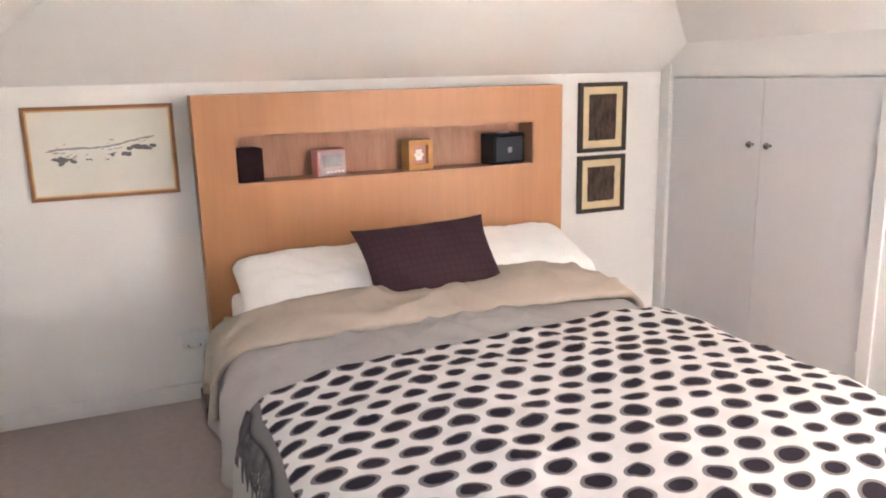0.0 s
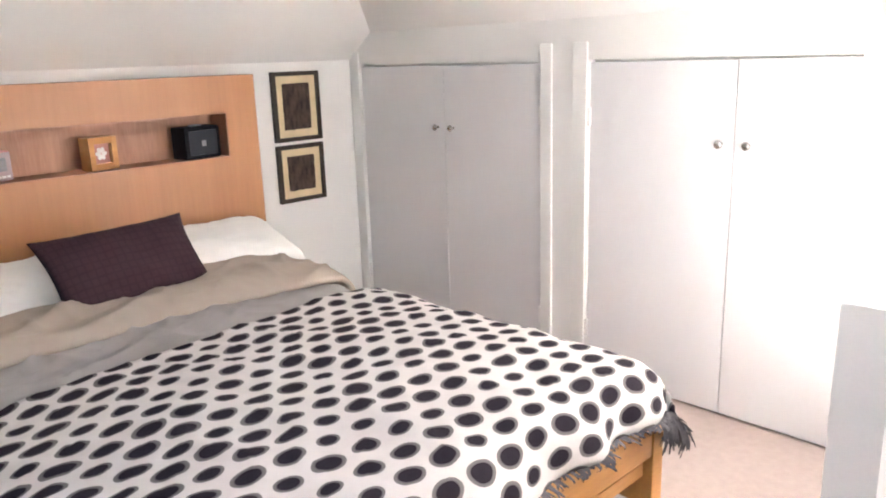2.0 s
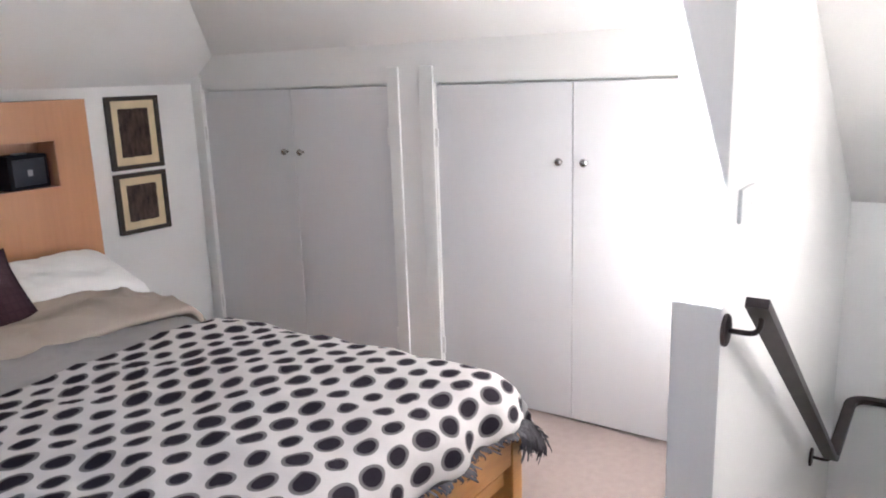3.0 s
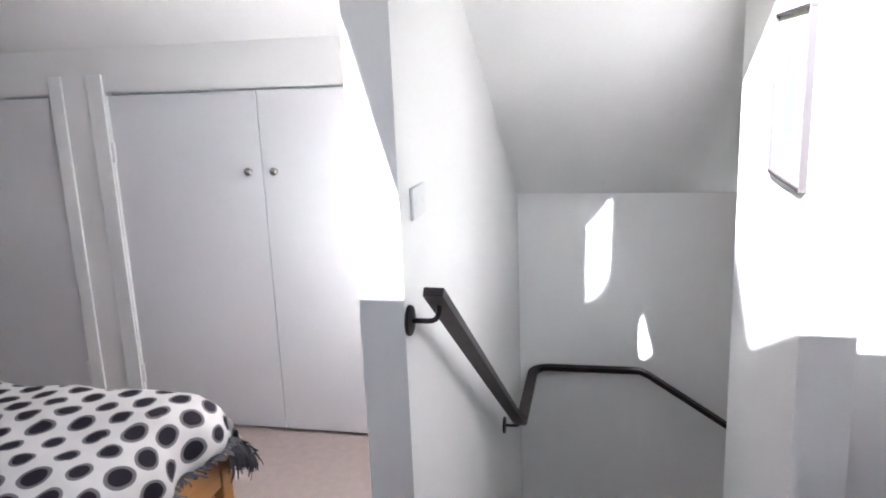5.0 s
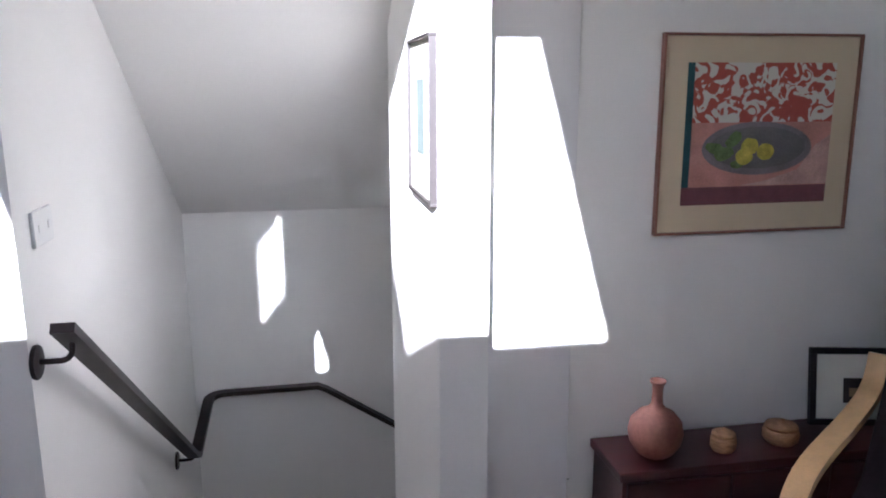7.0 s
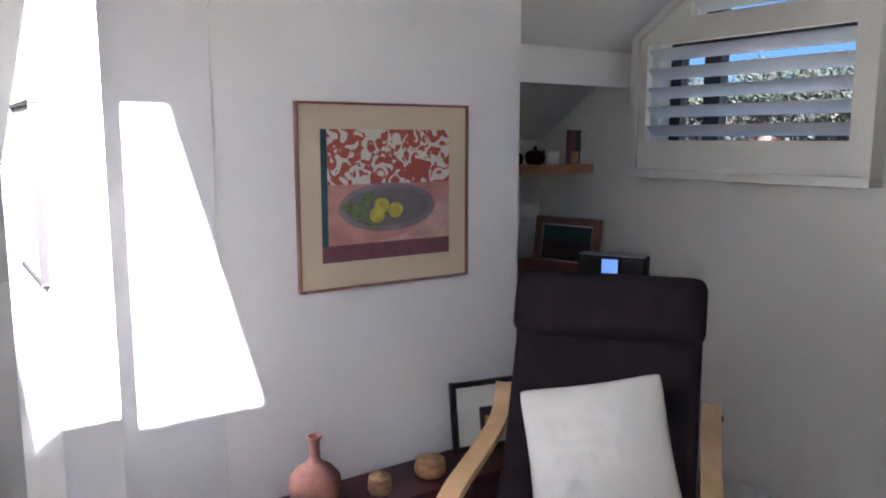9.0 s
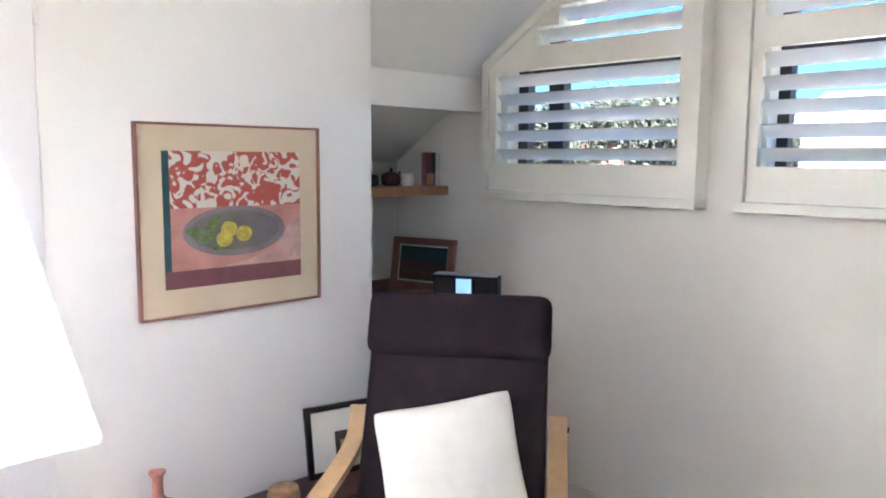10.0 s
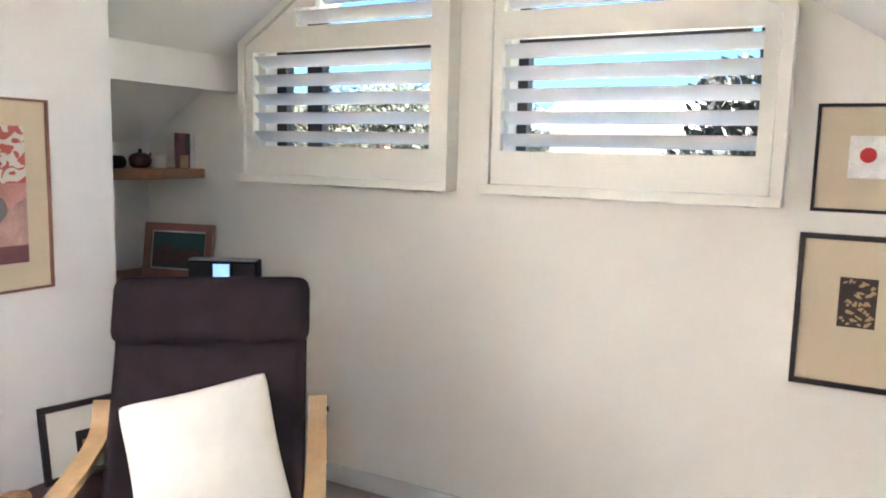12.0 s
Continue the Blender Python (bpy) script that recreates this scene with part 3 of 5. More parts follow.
# ---- bed ----
BX0, BX1, BY0 = 0.30, 1.80, 1.105
bed = thing("bed", "cherry veneer double bed with a tall headboard and open niche", "bed", (0, 0, 0))
HX0, HX1, HZ = 0.248, 2.006, 1.396
NX0, NX1, NZ0, NZ1 = 0.411, 1.843, 1.016, 1.223
part("headboard_side", boxes((HX0, NX0, YH, YN - 0.016, 0.075, HZ)), WOOD, bed)
part("headboard_side", boxes((NX1, HX1, YH, YN - 0.016, 0.075, HZ)), WOOD, bed)
part("headboard_top", boxes((NX0, NX1, YH, YN - 0.016, NZ1, HZ)), WOOD, bed)
part("headboard_panel", boxes((NX0, NX1, YH, YN - 0.016, 0.075, NZ0)), WOOD, bed)
part("niche_back", boxes((NX0, NX1, YN - 0.05, YN - 0.02, NZ0, NZ1)), NICHE, bed, "darker veneer back of the niche")
for x in (NX0, NX1 - 0.003):
    part("niche_side", boxes((x, x + 0.003, YH + 0.004, YN - 0.05, NZ0 + 0.003, NZ1 - 0.003)), NICHE, bed)
for name, z in (("niche_floor", NZ0), ("niche_ceiling", NZ1 - 0.003)):
    part(name, boxes((NX0, NX1, YH + 0.004, YN - 0.05, z, z + 0.003)), NICHE, bed)
for x in (HX0 - 0.066, HX1 - 0.07):
    part("foot", boxes((x, x + 0.058, 3.355, YN - 0.06, 0, 0.075), bevel=0.008), MAHOG, bed)
part("side_rail", boxes((BX0, BX0 + 0.03, BY0 + 0.03, YH, 0.17, 0.44), bevel=0.004), PINE, bed)
part("side_rail", boxes((BX1 - 0.03, BX1, BY0 + 0.03, YH, 0.17, 0.44), bevel=0.004), PINE, bed)
part("foot_rail", boxes((BX0 + 0.055, BX1 - 0.055, BY0 + 0.004, BY0 + 0.03, 0.350, 0.470), bevel=0.004), PINE, bed)
part("lower_rail", boxes((BX0 + 0.055, BX1 - 0.055, BY0 + 0.006, BY0 + 0.03, 0.06, 0.12), bevel=0.004), PINE, bed)
for x in (BX0, BX1 - 0.055):
    part("post", boxes((x, x + 0.055, BY0, BY0 + 0.05, 0, 0.465), bevel=0.005), PINE, bed)
part("base_board", boxes((BX0 + 0.03, BX1 - 0.03, BY0 + 0.03, YH, 0.28, 0.32)), PINE, bed)
# added dark board, so the shaded space behind the foot rail shows dark
part("underbed_dark_board", boxes((BX0 + 0.06, BX1 - 0.06, BY0 + 0.25, BY0 + 0.27, 0.02, 0.28)), MAHOG, bed)

bm = bmesh.new()
box(bm, BX0 + 0.035, BX1 - 0.035, BY0 + 0.06, YH - 0.005, 0.322, 0.550, bevel=0.05, seg=4)
tagged(part("mattress", bm, LINEN, smooth=True), "thick mattress in a white fitted sheet", "mattress")


def fold(s, w, r, flare=0.10):
    """Where a cloth lies that runs s metres over an edge at 0 and at w: across, and down."""
    if 0 <= s <= w:
        return s, 0.0
    e, sign, base = (-s, -1, 0) if s < 0 else (s - w, 1, w)
    if e < r * math.pi / 2:
        return base + sign * r * math.sin(e / r), -r * (1 - math.cos(e / r))
    e -= r * math.pi / 2
    return base + sign * (r + flare * e), -r - e


def drape(name, material, x0, x1, y0, y1, left, right, foot, top, step=0.022, r=0.06, puff=0.02, wrinkle=0.010, seed=0.0, thick=0.012, head_roll=0.0, skew=None, flare=0.10, foot_roll=0.0, crinkle=0.0):
    """A cloth over the bed: x0..x1 and y0..y1 are the edges it bends over, left, right and foot how far it hangs."""
    w, length = x1 - x0, y1 - y0
    nu, nv = int((w + left + right) / step), int((length + foot) / step)
    bm = bmesh.new()
    uvl = bm.loops.layers.uv.new("UVMap")
    grid, uvs = [], []
    for i in range(nu + 1):
        row, urow = [], []
        for j in range(nv + 1):
            s = -left + (w + left + right) * i / nu
            v = -foot + (length + foot) * j / nv
            cx, dx = fold(s, w, r, flare)
            cy, dy = fold(v, 9.0, r)
            a, b = min(1, max(0, s / w)), min(1, max(0, v / length))
            crown = puff * (math.sin(math.pi * a) ** 0.5) * min(1.0, 3.0 * (b + 0.1))
            q = Vector((s * 2.2 + seed, v * 2.2, seed))
            n1 = noise.noise(q) + 0.5 * noise.noise(q * 2.7)
            ridge = 1 - abs(noise.noise(Vector((s * 3.1 + v * 1.7 + seed, v * 2.3 - s, seed + 5)))) * 2
            n2 = max(0, ridge) ** 3
            lift = wrinkle * (n1 + 1.4 * n2)
            fine = 1 - 2.4 * abs(noise.noise(Vector((s * 6.5 + v * 3.5 + seed, v * 5.5 - s * 2.5, seed + 11))))
            lift += 0.8 * wrinkle * max(0, fine) ** 3
            if crinkle:
                along, across = 0.88 * s + 0.47 * v, 0.88 * v - 0.47 * s
                bend = 0.10 * noise.noise(Vector((along * 2.0, across * 2.0, seed)))
                for scale, share in ((5.0, 1.0), (10.0, 0.45)):
                    lift += crinkle * share * max(0, 1 - 3.4 * abs(noise.noise(Vector((along * 1.5 + seed, (across + bend) * scale, seed + scale))))) ** 1.4
            if foot_roll:
                lift *= min(1.0, 0.12 + 2.6 * b)
            if head_roll:
                lift *= min(1.0, 0.15 + 3.0 * (1 - b))
            hang = min(1.0, max(-dx, -dy) / 0.1)
            wave = 0.018 * hang * math.sin((v if dx < dy else s) * 19 + 3 * n1)
            ys = skew(s) if skew else 0.0
            yy = y0 + cy + (ys * b if skew else 0.0)
            x = x0 + cx + (wave * (-1 if s < 0 else 1) if dx < dy else 0)
            yy += -wave if dy < dx else 0
            z = top + crown * (1 - hang) + lift * (1 - 0.5 * hang) + min(dx, dy) + 0.35 * max(dx, dy)
            if head_roll and b > 0.93:
                z -= head_roll * ((b - 0.93) / 0.07) ** 2
            if foot_roll and b < 0.10:
                z -= foot_roll * ((0.10 - b) / 0.10) ** 2
            row.append(bm.verts.new((x, yy, z)))
            urow.append((s, v))
        grid.append(row)
        uvs.append(urow)
    for i in range(nu):
        for j in range(nv):
            idx = ((i, j), (i + 1, j), (i + 1, j + 1), (i, j + 1))
            f = bm.faces.new([grid[a][b] for a, b in idx])
            for lp, (a, b) in zip(f.loops, idx):
                lp[uvl].uv = uvs[a][b]
    edge = {"left": [tuple(v.co) for v in grid[0]], "foot": [tuple(r2[0].co) for r2 in grid], "right": [tuple(v.co) for v in grid[-1]]}
    ob = part(name, bm, material, smooth=True)
    m = ob.modifiers.new("thickness", "SOLIDIFY")
    m.thickness, m.offset = thick, -1
    return ob, edge


duvet, _ = drape("duvet", DUVET2, BX0 + 0.006, BX1 - 0.10, BY0 + 0.17, 2.93, 0.36, 0.26, 0.05, 0.570, puff=0.030, wrinkle=0.008, crinkle=0.013, seed=2.0, thick=0.02, r=0.12, step=0.014)
tagged(duvet, "rumpled grey-taupe duvet spread over the bed", "duvet")
turned, _ = drape("duvet_turnback", DUVET, BX0 + 0.006, BX1 - 0.05, 2.555, 3.00, 0.30, 0.33, 0.0, 0.606, puff=0.034, wrinkle=0.014, crinkle=0.016, seed=7.0, thick=0.022, r=0.125, head_roll=0.05, foot_roll=0.010, flare=0.08, step=0.014, skew=lambda s: 0.10 * (s - 0.7))
turned.parent = duvet
tagged(turned, "turned-back taupe underside of the duvet")

throw, edge = drape("throw", THROW, BX0 + 0.03, BX1 - 0.085, BY0 + 0.125, 2.145, 0.125, 0.25, 0.225, 0.614, puff=0.030, wrinkle=0.008, seed=2.0, thick=0.006, r=0.135, skew=lambda s: 0.10 * (s - 0.05))
tagged(throw, "white throw printed with dark ringed ovals on the bed", "throw blanket")


def fringe(points, out, drop, n_per=1, seed=1):
    """Loose dark strands that hang from an edge."""
    rnd = random.Random(seed)
    verts, faces = [], []
    for a, b in zip(points, points[1:]):
        a, b = Vector(a), Vector(b)
        for _ in range(n_per):
            p = a.lerp(b, rnd.random())
            length = drop * rnd.uniform(0.65, 1.15)
            d = (b - a).normalized()
            wd = rnd.uniform(0.003, 0.008)
            sway = Vector((rnd.uniform(-0.02, 0.02), rnd.uniform(-0.02, 0.02), 0)) + Vector(out) * rnd.uniform(0.0, 0.03)
            base = len(verts)
            for k in range(5):
                t = k / 4
                c = p + sway * t + Vector(out) * 0.012 * math.sin(t * 3) + Vector((0, 0, -length * t + 0.004))
                ww = wd * (1 - 0.55 * t)
                for s in (-1, 1):
                    verts.append(c + d * ww * s)
                verts.append(c + Vector(out) * ww * 0.9)
            for k in range(4):
                o = base + 3 * k
                for q in ((0, 1), (1, 2), (2, 0)):
                    faces.append((o + q[0], o + q[1], o + 3 + q[1], o + 3 + q[0]))
    me = bpy.data.meshes.new("fringe")
    me.from_pydata([tuple(v) for v in verts], [], faces)
    me.materials.append(FRINGE)
    ob = new("fringe", me)
    ob.parent = throw
    return tagged(ob, "dark charcoal fringe along the hem", kind="stuff")


fringe(edge["left"], (-1, 0, 0), 0.105, 9, 1)
fringe(edge["foot"][len(edge["foot"]) * 6 // 7 :], (0.2, -1, 0), 0.085, 11, 2)
fringe(edge["foot"], (0, -1, 0), 0.016, 3, 5)
fringe(edge["right"], (1, 0, 0), 0.05, 6, 3)


def soft_thing(name, label, category, mesh, material, at, tilt, turn, roll):
    ob = tagged(part(name, mesh, material, smooth=True), label, category)
    ob.matrix_world = pose(*at, 0, 0, turn) @ pose(0, 0, 0, tilt, 0, 0) @ pose(0, 0, 0, 0, roll, 0)
    return ob


soft_thing("pillow", "plump white cotton pillow lying against the headboard", "pillow", cushion_mesh(0.76, 0.46, 0.18, seed=1.0, crumple=0.009, n=36, pinch=0.04, corner=0.08), LINEN, (0.715, 3.205, 0.622), -74, 1, 1)
soft_thing("pillow", "plump white cotton pillow lying against the headboard", "pillow", cushion_mesh(0.76, 0.46, 0.18, seed=5.0, crumple=0.009, n=36, pinch=0.05, corner=0.08), LINEN, (1.555, 3.205, 0.630), -73, -2, -1)
soft_thing("checked_cushion", "oblong aubergine cushion with a fine dark check, propped on the pillows", "cushion", cushion_mesh(0.60, 0.37, 0.14, n=36, seed=9.0, pinch=0.085, corner=0.0, flatness=2.6), CHECK, (1.086, 2.935, 0.720), -40, 4, -1)

# ---- things in the niche ----
NZ = NZ0 + 0.003
sp = thing("speaker_box", "small dark maroon speaker standing in the headboard niche", "speaker", (0.466, 3.552, NZ), 12)
part("body", boxes((-0.058, 0.058, -0.05, 0.05, 0, 0.145), bevel=0.008), SPEAKER, sp)
part("grille", boxes((-0.042, 0.042, -0.054, -0.049, 0.012, 0.132), bevel=0.002), SPEAKER, sp)
ra = thing("radio", "small salmon and silver radio standing in the headboard niche", "radio", (0.827, 3.545, NZ), 20)
part("body", boxes((-0.075, 0.075, -0.03, 0.03, 0, 0.122), bevel=0.010), PINK, ra)
part("front_panel", boxes((-0.070, 0.072, -0.034, -0.029, 0.004, 0.116), bevel=0.004), ROSEGREY, ra, "pale rose-grey front panel")
part("grille", boxes((-0.046, 0.050, -0.0365, -0.033, 0.042, 0.096), bevel=0.002), MID_INK, ra)
for k in range(5):
    part("button", boxes((-0.034 + k * 0.020, -0.020 + k * 0.020, -0.0375, -0.033, 0.015, 0.024), bevel=0.001), PLASTIC, ra)
pf = thing("photo_box", "small square wooden frame with a white flower, in the headboard niche", "picture frame", (1.258, 3.545, NZ), 14)
part("surround", boxes((-0.068, -0.042, -0.035, 0.035, 0, 0.142), (0.042, 0.068, -0.035, 0.035, 0, 0.142), (-0.042, 0.042, -0.035, 0.035, 0, 0.028), (-0.042, 0.042, -0.035, 0.035, 0.114, 0.142), bevel=0.002), PINE, pf)
part("backing", boxes((-0.042, 0.042, -0.012, 0.0, 0.028, 0.114)), ROSE, pf)
bm = bmesh.new()
for k in range(6):
    a = k * math.pi / 3
    disc(bm, 0.015 * math.cos(a), 0.07 + 0.017 * math.sin(a), 0.013, 0.010, -0.0145 - 0.0002 * k, 12, turn=a)
part("flower", bm, WHITEP, pf, "white paper flower")
cl = thing("clock_radio", "black box-shaped clock radio standing in the headboard niche", "clock radio", (1.712, 3.545, NZ), 10)
part("body", boxes((-0.098, 0.098, -0.055, 0.055, 0, 0.150), bevel=0.010), BLACK, cl)
part("face", boxes((-0.078, 0.078, -0.0585, -0.054, 0.018, 0.132), bevel=0.003), SMOKED, cl)
part("display", boxes((-0.012, 0.012, -0.060, -0.058, 0.058, 0.085)), MID_INK, cl)
part("button", boxes((-0.03, 0.03, -0.012, 0.012, 0.149, 0.156), bevel=0.003), ALU, cl)

# ---- framed pictures ----


def framed(name, label, at, turn, w, h, bar, depth, bar_mat, mat_mat, tilt=0.0):
    """A picture hung with its back at the given place; its front looks along -y before the turn."""
    p = thing(name, label, "framed picture", at, turn)
    if tilt:
        p.matrix_world = pose(*at, 0, 0, turn) @ pose(0, 0, 0, tilt, 0, 0)
    a, b = w / 2, h / 2
    for n, r in (("frame_bar", (-a, a, -depth, 0, b - bar, b)), ("frame_bar", (-a, a, -depth, 0, -b, -b + bar)), ("frame_bar", (-a, -a + bar, -depth, 0, -b + bar, b - bar)), ("frame_bar", (a - bar, a, -depth, 0, -b + bar, b - bar))):
        part(n, boxes(r, bevel=0.0015), bar_mat, p)
    part("mount", boxes((-a + bar, a - bar, -depth * 0.5, -0.002, -b + bar, b - bar)), mat_mat, p)
    return p, -depth * 0.5


def slab(p, name, x0, x1, z0, z1, y, material, label=""):
    return part(name, boxes((x0, x1, y - 0.0015, y, z0, z1)), material, p, label)


# landscape drawing beside the bed
p, y = framed("landscape_drawing", "ink landscape drawing on pale paper in a thin wooden frame", (-0.108, YN, 1.172), 0, 0.584, 0.386, 0.014, 0.022, REDWOOD, MATPALE)
for r in ((-0.278, 0.278, 0.1725, 0.179), (-0.278, 0.278, -0.179, -0.1725), (-0.278, -0.2715, -0.1725, 0.1725), (0.2715, 0.278, -0.1725, 0.1725)):
    part("gilt_slip", boxes((r[0], r[1], -0.017, -0.010, r[2], r[3])), GILT, p, "thin gilt slip inside the frame")
rnd = random.Random(4)
dark, pale = bmesh.new(), bmesh.new()
k = 0
for cx, cz, rx, rz, n in ((-0.150, -0.030, 0.040, 0.013, 16), (0.145, 0.012, 0.048, 0.014, 18), (0.075, -0.012, 0.040, 0.010, 12), (-0.06, -0.030, 0.016, 0.005, 5), (0.01, -0.030, 0.016, 0.004, 4), (-0.10, -0.062, 0.010, 0.003, 2)):
    for _ in range(n):
        disc(dark, cx + rnd.gauss(0, rx * 0.5), cz + rnd.gauss(0, rz * 0.45), rx * rnd.uniform(0.15, 0.4), rz * rnd.uniform(0.3, 0.6), y - 0.0022 - 0.00003 * k, 12, 0.6, 0.001, turn=rnd.uniform(-0.3, 0.4))
        k += 1
for k in range(64):
    t = k / 63
    disc(pale, -0.20 + 0.40 * t, 0.014 + 0.040 * t * t + 0.004 * math.sin(9 * t) + rnd.uniform(-0.003, 0.003), rnd.uniform(0.006, 0.020), rnd.uniform(0.0010, 0.0026), y - 0.0011 - 0.00001 * k, 10, 0.4, 0.001, turn=0.10 + 0.12 * t)
for k in range(40):
    t = rnd.random()
    disc(pale, -0.19 + 0.40 * t, -0.012 + 0.04 * t + rnd.gauss(0, 0.020), rnd.uniform(0.003, 0.016), rnd.uniform(0.0007, 0.002), y - 0.0018 - 0.00001 * k, 8, 0.5, 0.001, turn=rnd.uniform(-0.2, 0.5))
part("ink_shrub", dark, GREY_INK, p)
part("ink_ridge", pale, MID_INK, p)

# two small textiles beside the bed
for z, hh in ((1.214, 0.368), (0.855, 0.312)):
    p, y = framed("small_framed_textile", "dark woven fragment on a gold mount in a black frame", (2.366, YN, z), 0, 0.296, hh, 0.022, 0.026, DARKFR, MATGOLD)
    bm = bmesh.new()
    a, b = 0.085, hh / 2 - 0.062
    out = []
    for k in range(40):
        t = 2 * math.pi * k / 40
        c, s = math.cos(t), math.sin(t)
        q = 1 / max(abs(c), abs(s))
        j = 1 + 0.05 * noise.noise(Vector((c * 4 + z * 9, s * 4, 0)))
        out.append((a * c * q * j, y - 0.004, b * s * q * j))
    prism(bm, out, (0, 0.004, 0))
    part("woven_panel", bm, PAPYRUS, p, "ragged dark brown woven cloth")

# still life print on the picture wall
p, y = framed("still_life_print", "still life print of lemons on a dish, cream mount", (XP, -1.281, 1.2945), -90, 0.596, 0.548, 0.007, 0.020, THINW, MATBOARD)
X0, X1, Z0, Z1 = -0.222, 0.226, -0.200, 0.197
slab(p, "scroll_cloth", X0 + 0.02, X1, 0.036, Z1, y, FLORAL, "red scroll pattern on white")
slab(p, "dark_strip", X0, X0 + 0.02, -0.142, Z1, y, TEALD)
slab(p, "table_top", X0 + 0.02, X1, -0.142, 0.036, y, ROSE, "rose pink painted table top")
slab(p, "table_edge", X0, X1, -0.192, -0.142, y, PLUM, "plum band")
bm = bmesh.new()
prism(bm, [(0.226, y - 0.0022, 0.000), (0.18, y - 0.0022, -0.030), (0.13, y - 0.0022, -0.098), (0.03, y - 0.0022, -0.128), (-0.05, y - 0.0022, -0.140), (0.226, y - 0.0022, -0.140)], (0, 0.002, 0))
part("cloth_fold", bm, PALEROSE, p, "pale folded cloth on the painted table")
bm = bmesh.new()
disc(bm, 0.0, -0.036, 0.168, 0.074, y - 0.0030, 40)
part("dish_rim", bm, PEWTER2, p, "grey pewter dish")
bm = bmesh.new()
disc(bm, 0.0, -0.034, 0.146, 0.058, y - 0.0046, 40)
part("dish_well", bm, PEWTER, p)
for cx, cz, r in ((-0.026, -0.030, 0.026), (-0.041, -0.058, 0.026), (0.024, -0.046, 0.026)):
    bm = bmesh.new()
    disc(bm, cx, cz, r, r * 0.9, y - 0.0062 - abs(cx) * 0.01, 22, 0.1)
    part("lemon", bm, LEMON, p, "yellow lemon")
for cx, cz, r, a in ((-0.103, -0.050, 0.026, 0.3), (-0.132, -0.034, 0.022, -0.3), (-0.076, -0.012, 0.024, 0.8), (-0.06, -0.078, 0.018, 0.2)):
    bm = bmesh.new()
    disc(bm, cx, cz, r * 1.2, r * 0.7, y - 0.0056 - abs(cx) * 0.004, 16, 0.3, turn=a)
    part("leaf", bm, LIME, p, "green leaf")

# small frame on the stair wall
p, y = framed("small_framed_print", "small pale print in a thin dark frame on the stair wall", (1.715, YR1, 1.362), 180, 0.31, 0.345, 0.007, 0.016, BLACKF, MATPALE)
slab(p, "print", -0.05, 0.05, -0.075, 0.085, y, TEAL, "pale teal print")

# two pictures on the south wall
p, y = framed("red_dot_picture", "red dot on white paper, tan mount and thin black frame", (-0.155, YS, 1.458), 180, 0.358, 0.322, 0.010, 0.022, BLACKF, MATBOARD)
slab(p, "paper", -0.087, 0.087, -0.058, 0.067, y, WHITEP)
bm = bmesh.new()
disc(bm, -0.036, 0.010, 0.0225, 0.0225, y - 0.0032, 28)
part("dot", bm, RED, p, "red dot")
p, y = framed("framed_woodcut", "small dark woodcut on a wide tan mount in a black frame", (-0.132, YS, 0.993), 180, 0.354, 0.472, 0.016, 0.026, BLACKF, MATBOARD)
slab(p, "print", -0.057, 0.045, -0.044, 0.108, y, SEPIA)
bm = bmesh.new()
rnd = random.Random(8)
for k in range(40):
    disc(bm, rnd.uniform(-0.048, 0.036), rnd.uniform(-0.036, 0.100), rnd.uniform(0.003, 0.013), rnd.uniform(0.002, 0.006), y - 0.0028 - 0.00005 * k, 10, 0.6, 0.001, turn=rnd.uniform(-0.6, 0.6))
part("highlight", bm, OCHRE, p)

# ---- low bench with pottery ----
TZ = 0.43
bench = thing("low_cabinet", "low dark mahogany cabinet standing along the wall", "cabinet", (1.878, -1.295, 0))
part("top", boxes((-0.112, 0.108, -0.478, 0.478, TZ - 0.025, TZ), bevel=0.004), MAHOG, bench)
part("body", boxes((-0.098, 0.104, -0.465, 0.465, 0.03, TZ - 0.025)), MAHOG, bench)
for k in range(3):
    d = part("door", boxes((-0.110, -0.098, -0.455 + 0.305 * k, -0.455 + 0.298 + 0.305 * k, 0.04, TZ - 0.035), bevel=0.003), MAHOG, bench)
    part("pull", boxes((-0.122, -0.110, -0.315 + 0.305 * k, -0.295 + 0.305 * k, 0.24, 0.26), bevel=0.003), BLACKF, d)
bm = bmesh.new()
lathe(bm, [(0.036, 0), (0.050, 0.010), (0.070, 0.040), (0.0755, 0.070), (0.070, 0.100), (0.050, 0.124), (0.026, 0.137), (0.0165, 0.150), (0.0145, 0.175), (0.0155, 0.203), (0.0225, 0.214), (0.0215, 0.219), (0.015, 0.216), (0.013, 0.20)], 36)
vase = tagged(part("vase", bm, TERRA, smooth=True), "round terracotta vase with a narrow neck on the low cabinet", "vase")
vase.location = (1.858, -0.955, TZ)


def lidded_basket(at, r, label):
    b = thing("lidded_basket", label, "basket", at)
    bm = bmesh.new()
    lathe(bm, [(r * 0.78, 0), (r * 0.98, 0.012), (r, 0.03), (r * 0.9, 0.045)], 28)
    part("bowl", bm, BASKET, b, smooth=True)
    bm = bmesh.new()
    lathe(bm, [(r * 0.93, 0.045), (r * 0.88, 0.052), (r * 0.6, 0.058), (r * 0.22, 0.061), (r * 0.2, 0.064), (r * 0.08, 0.067)], 28)
    part("lid", bm, BASKET, b, smooth=True)


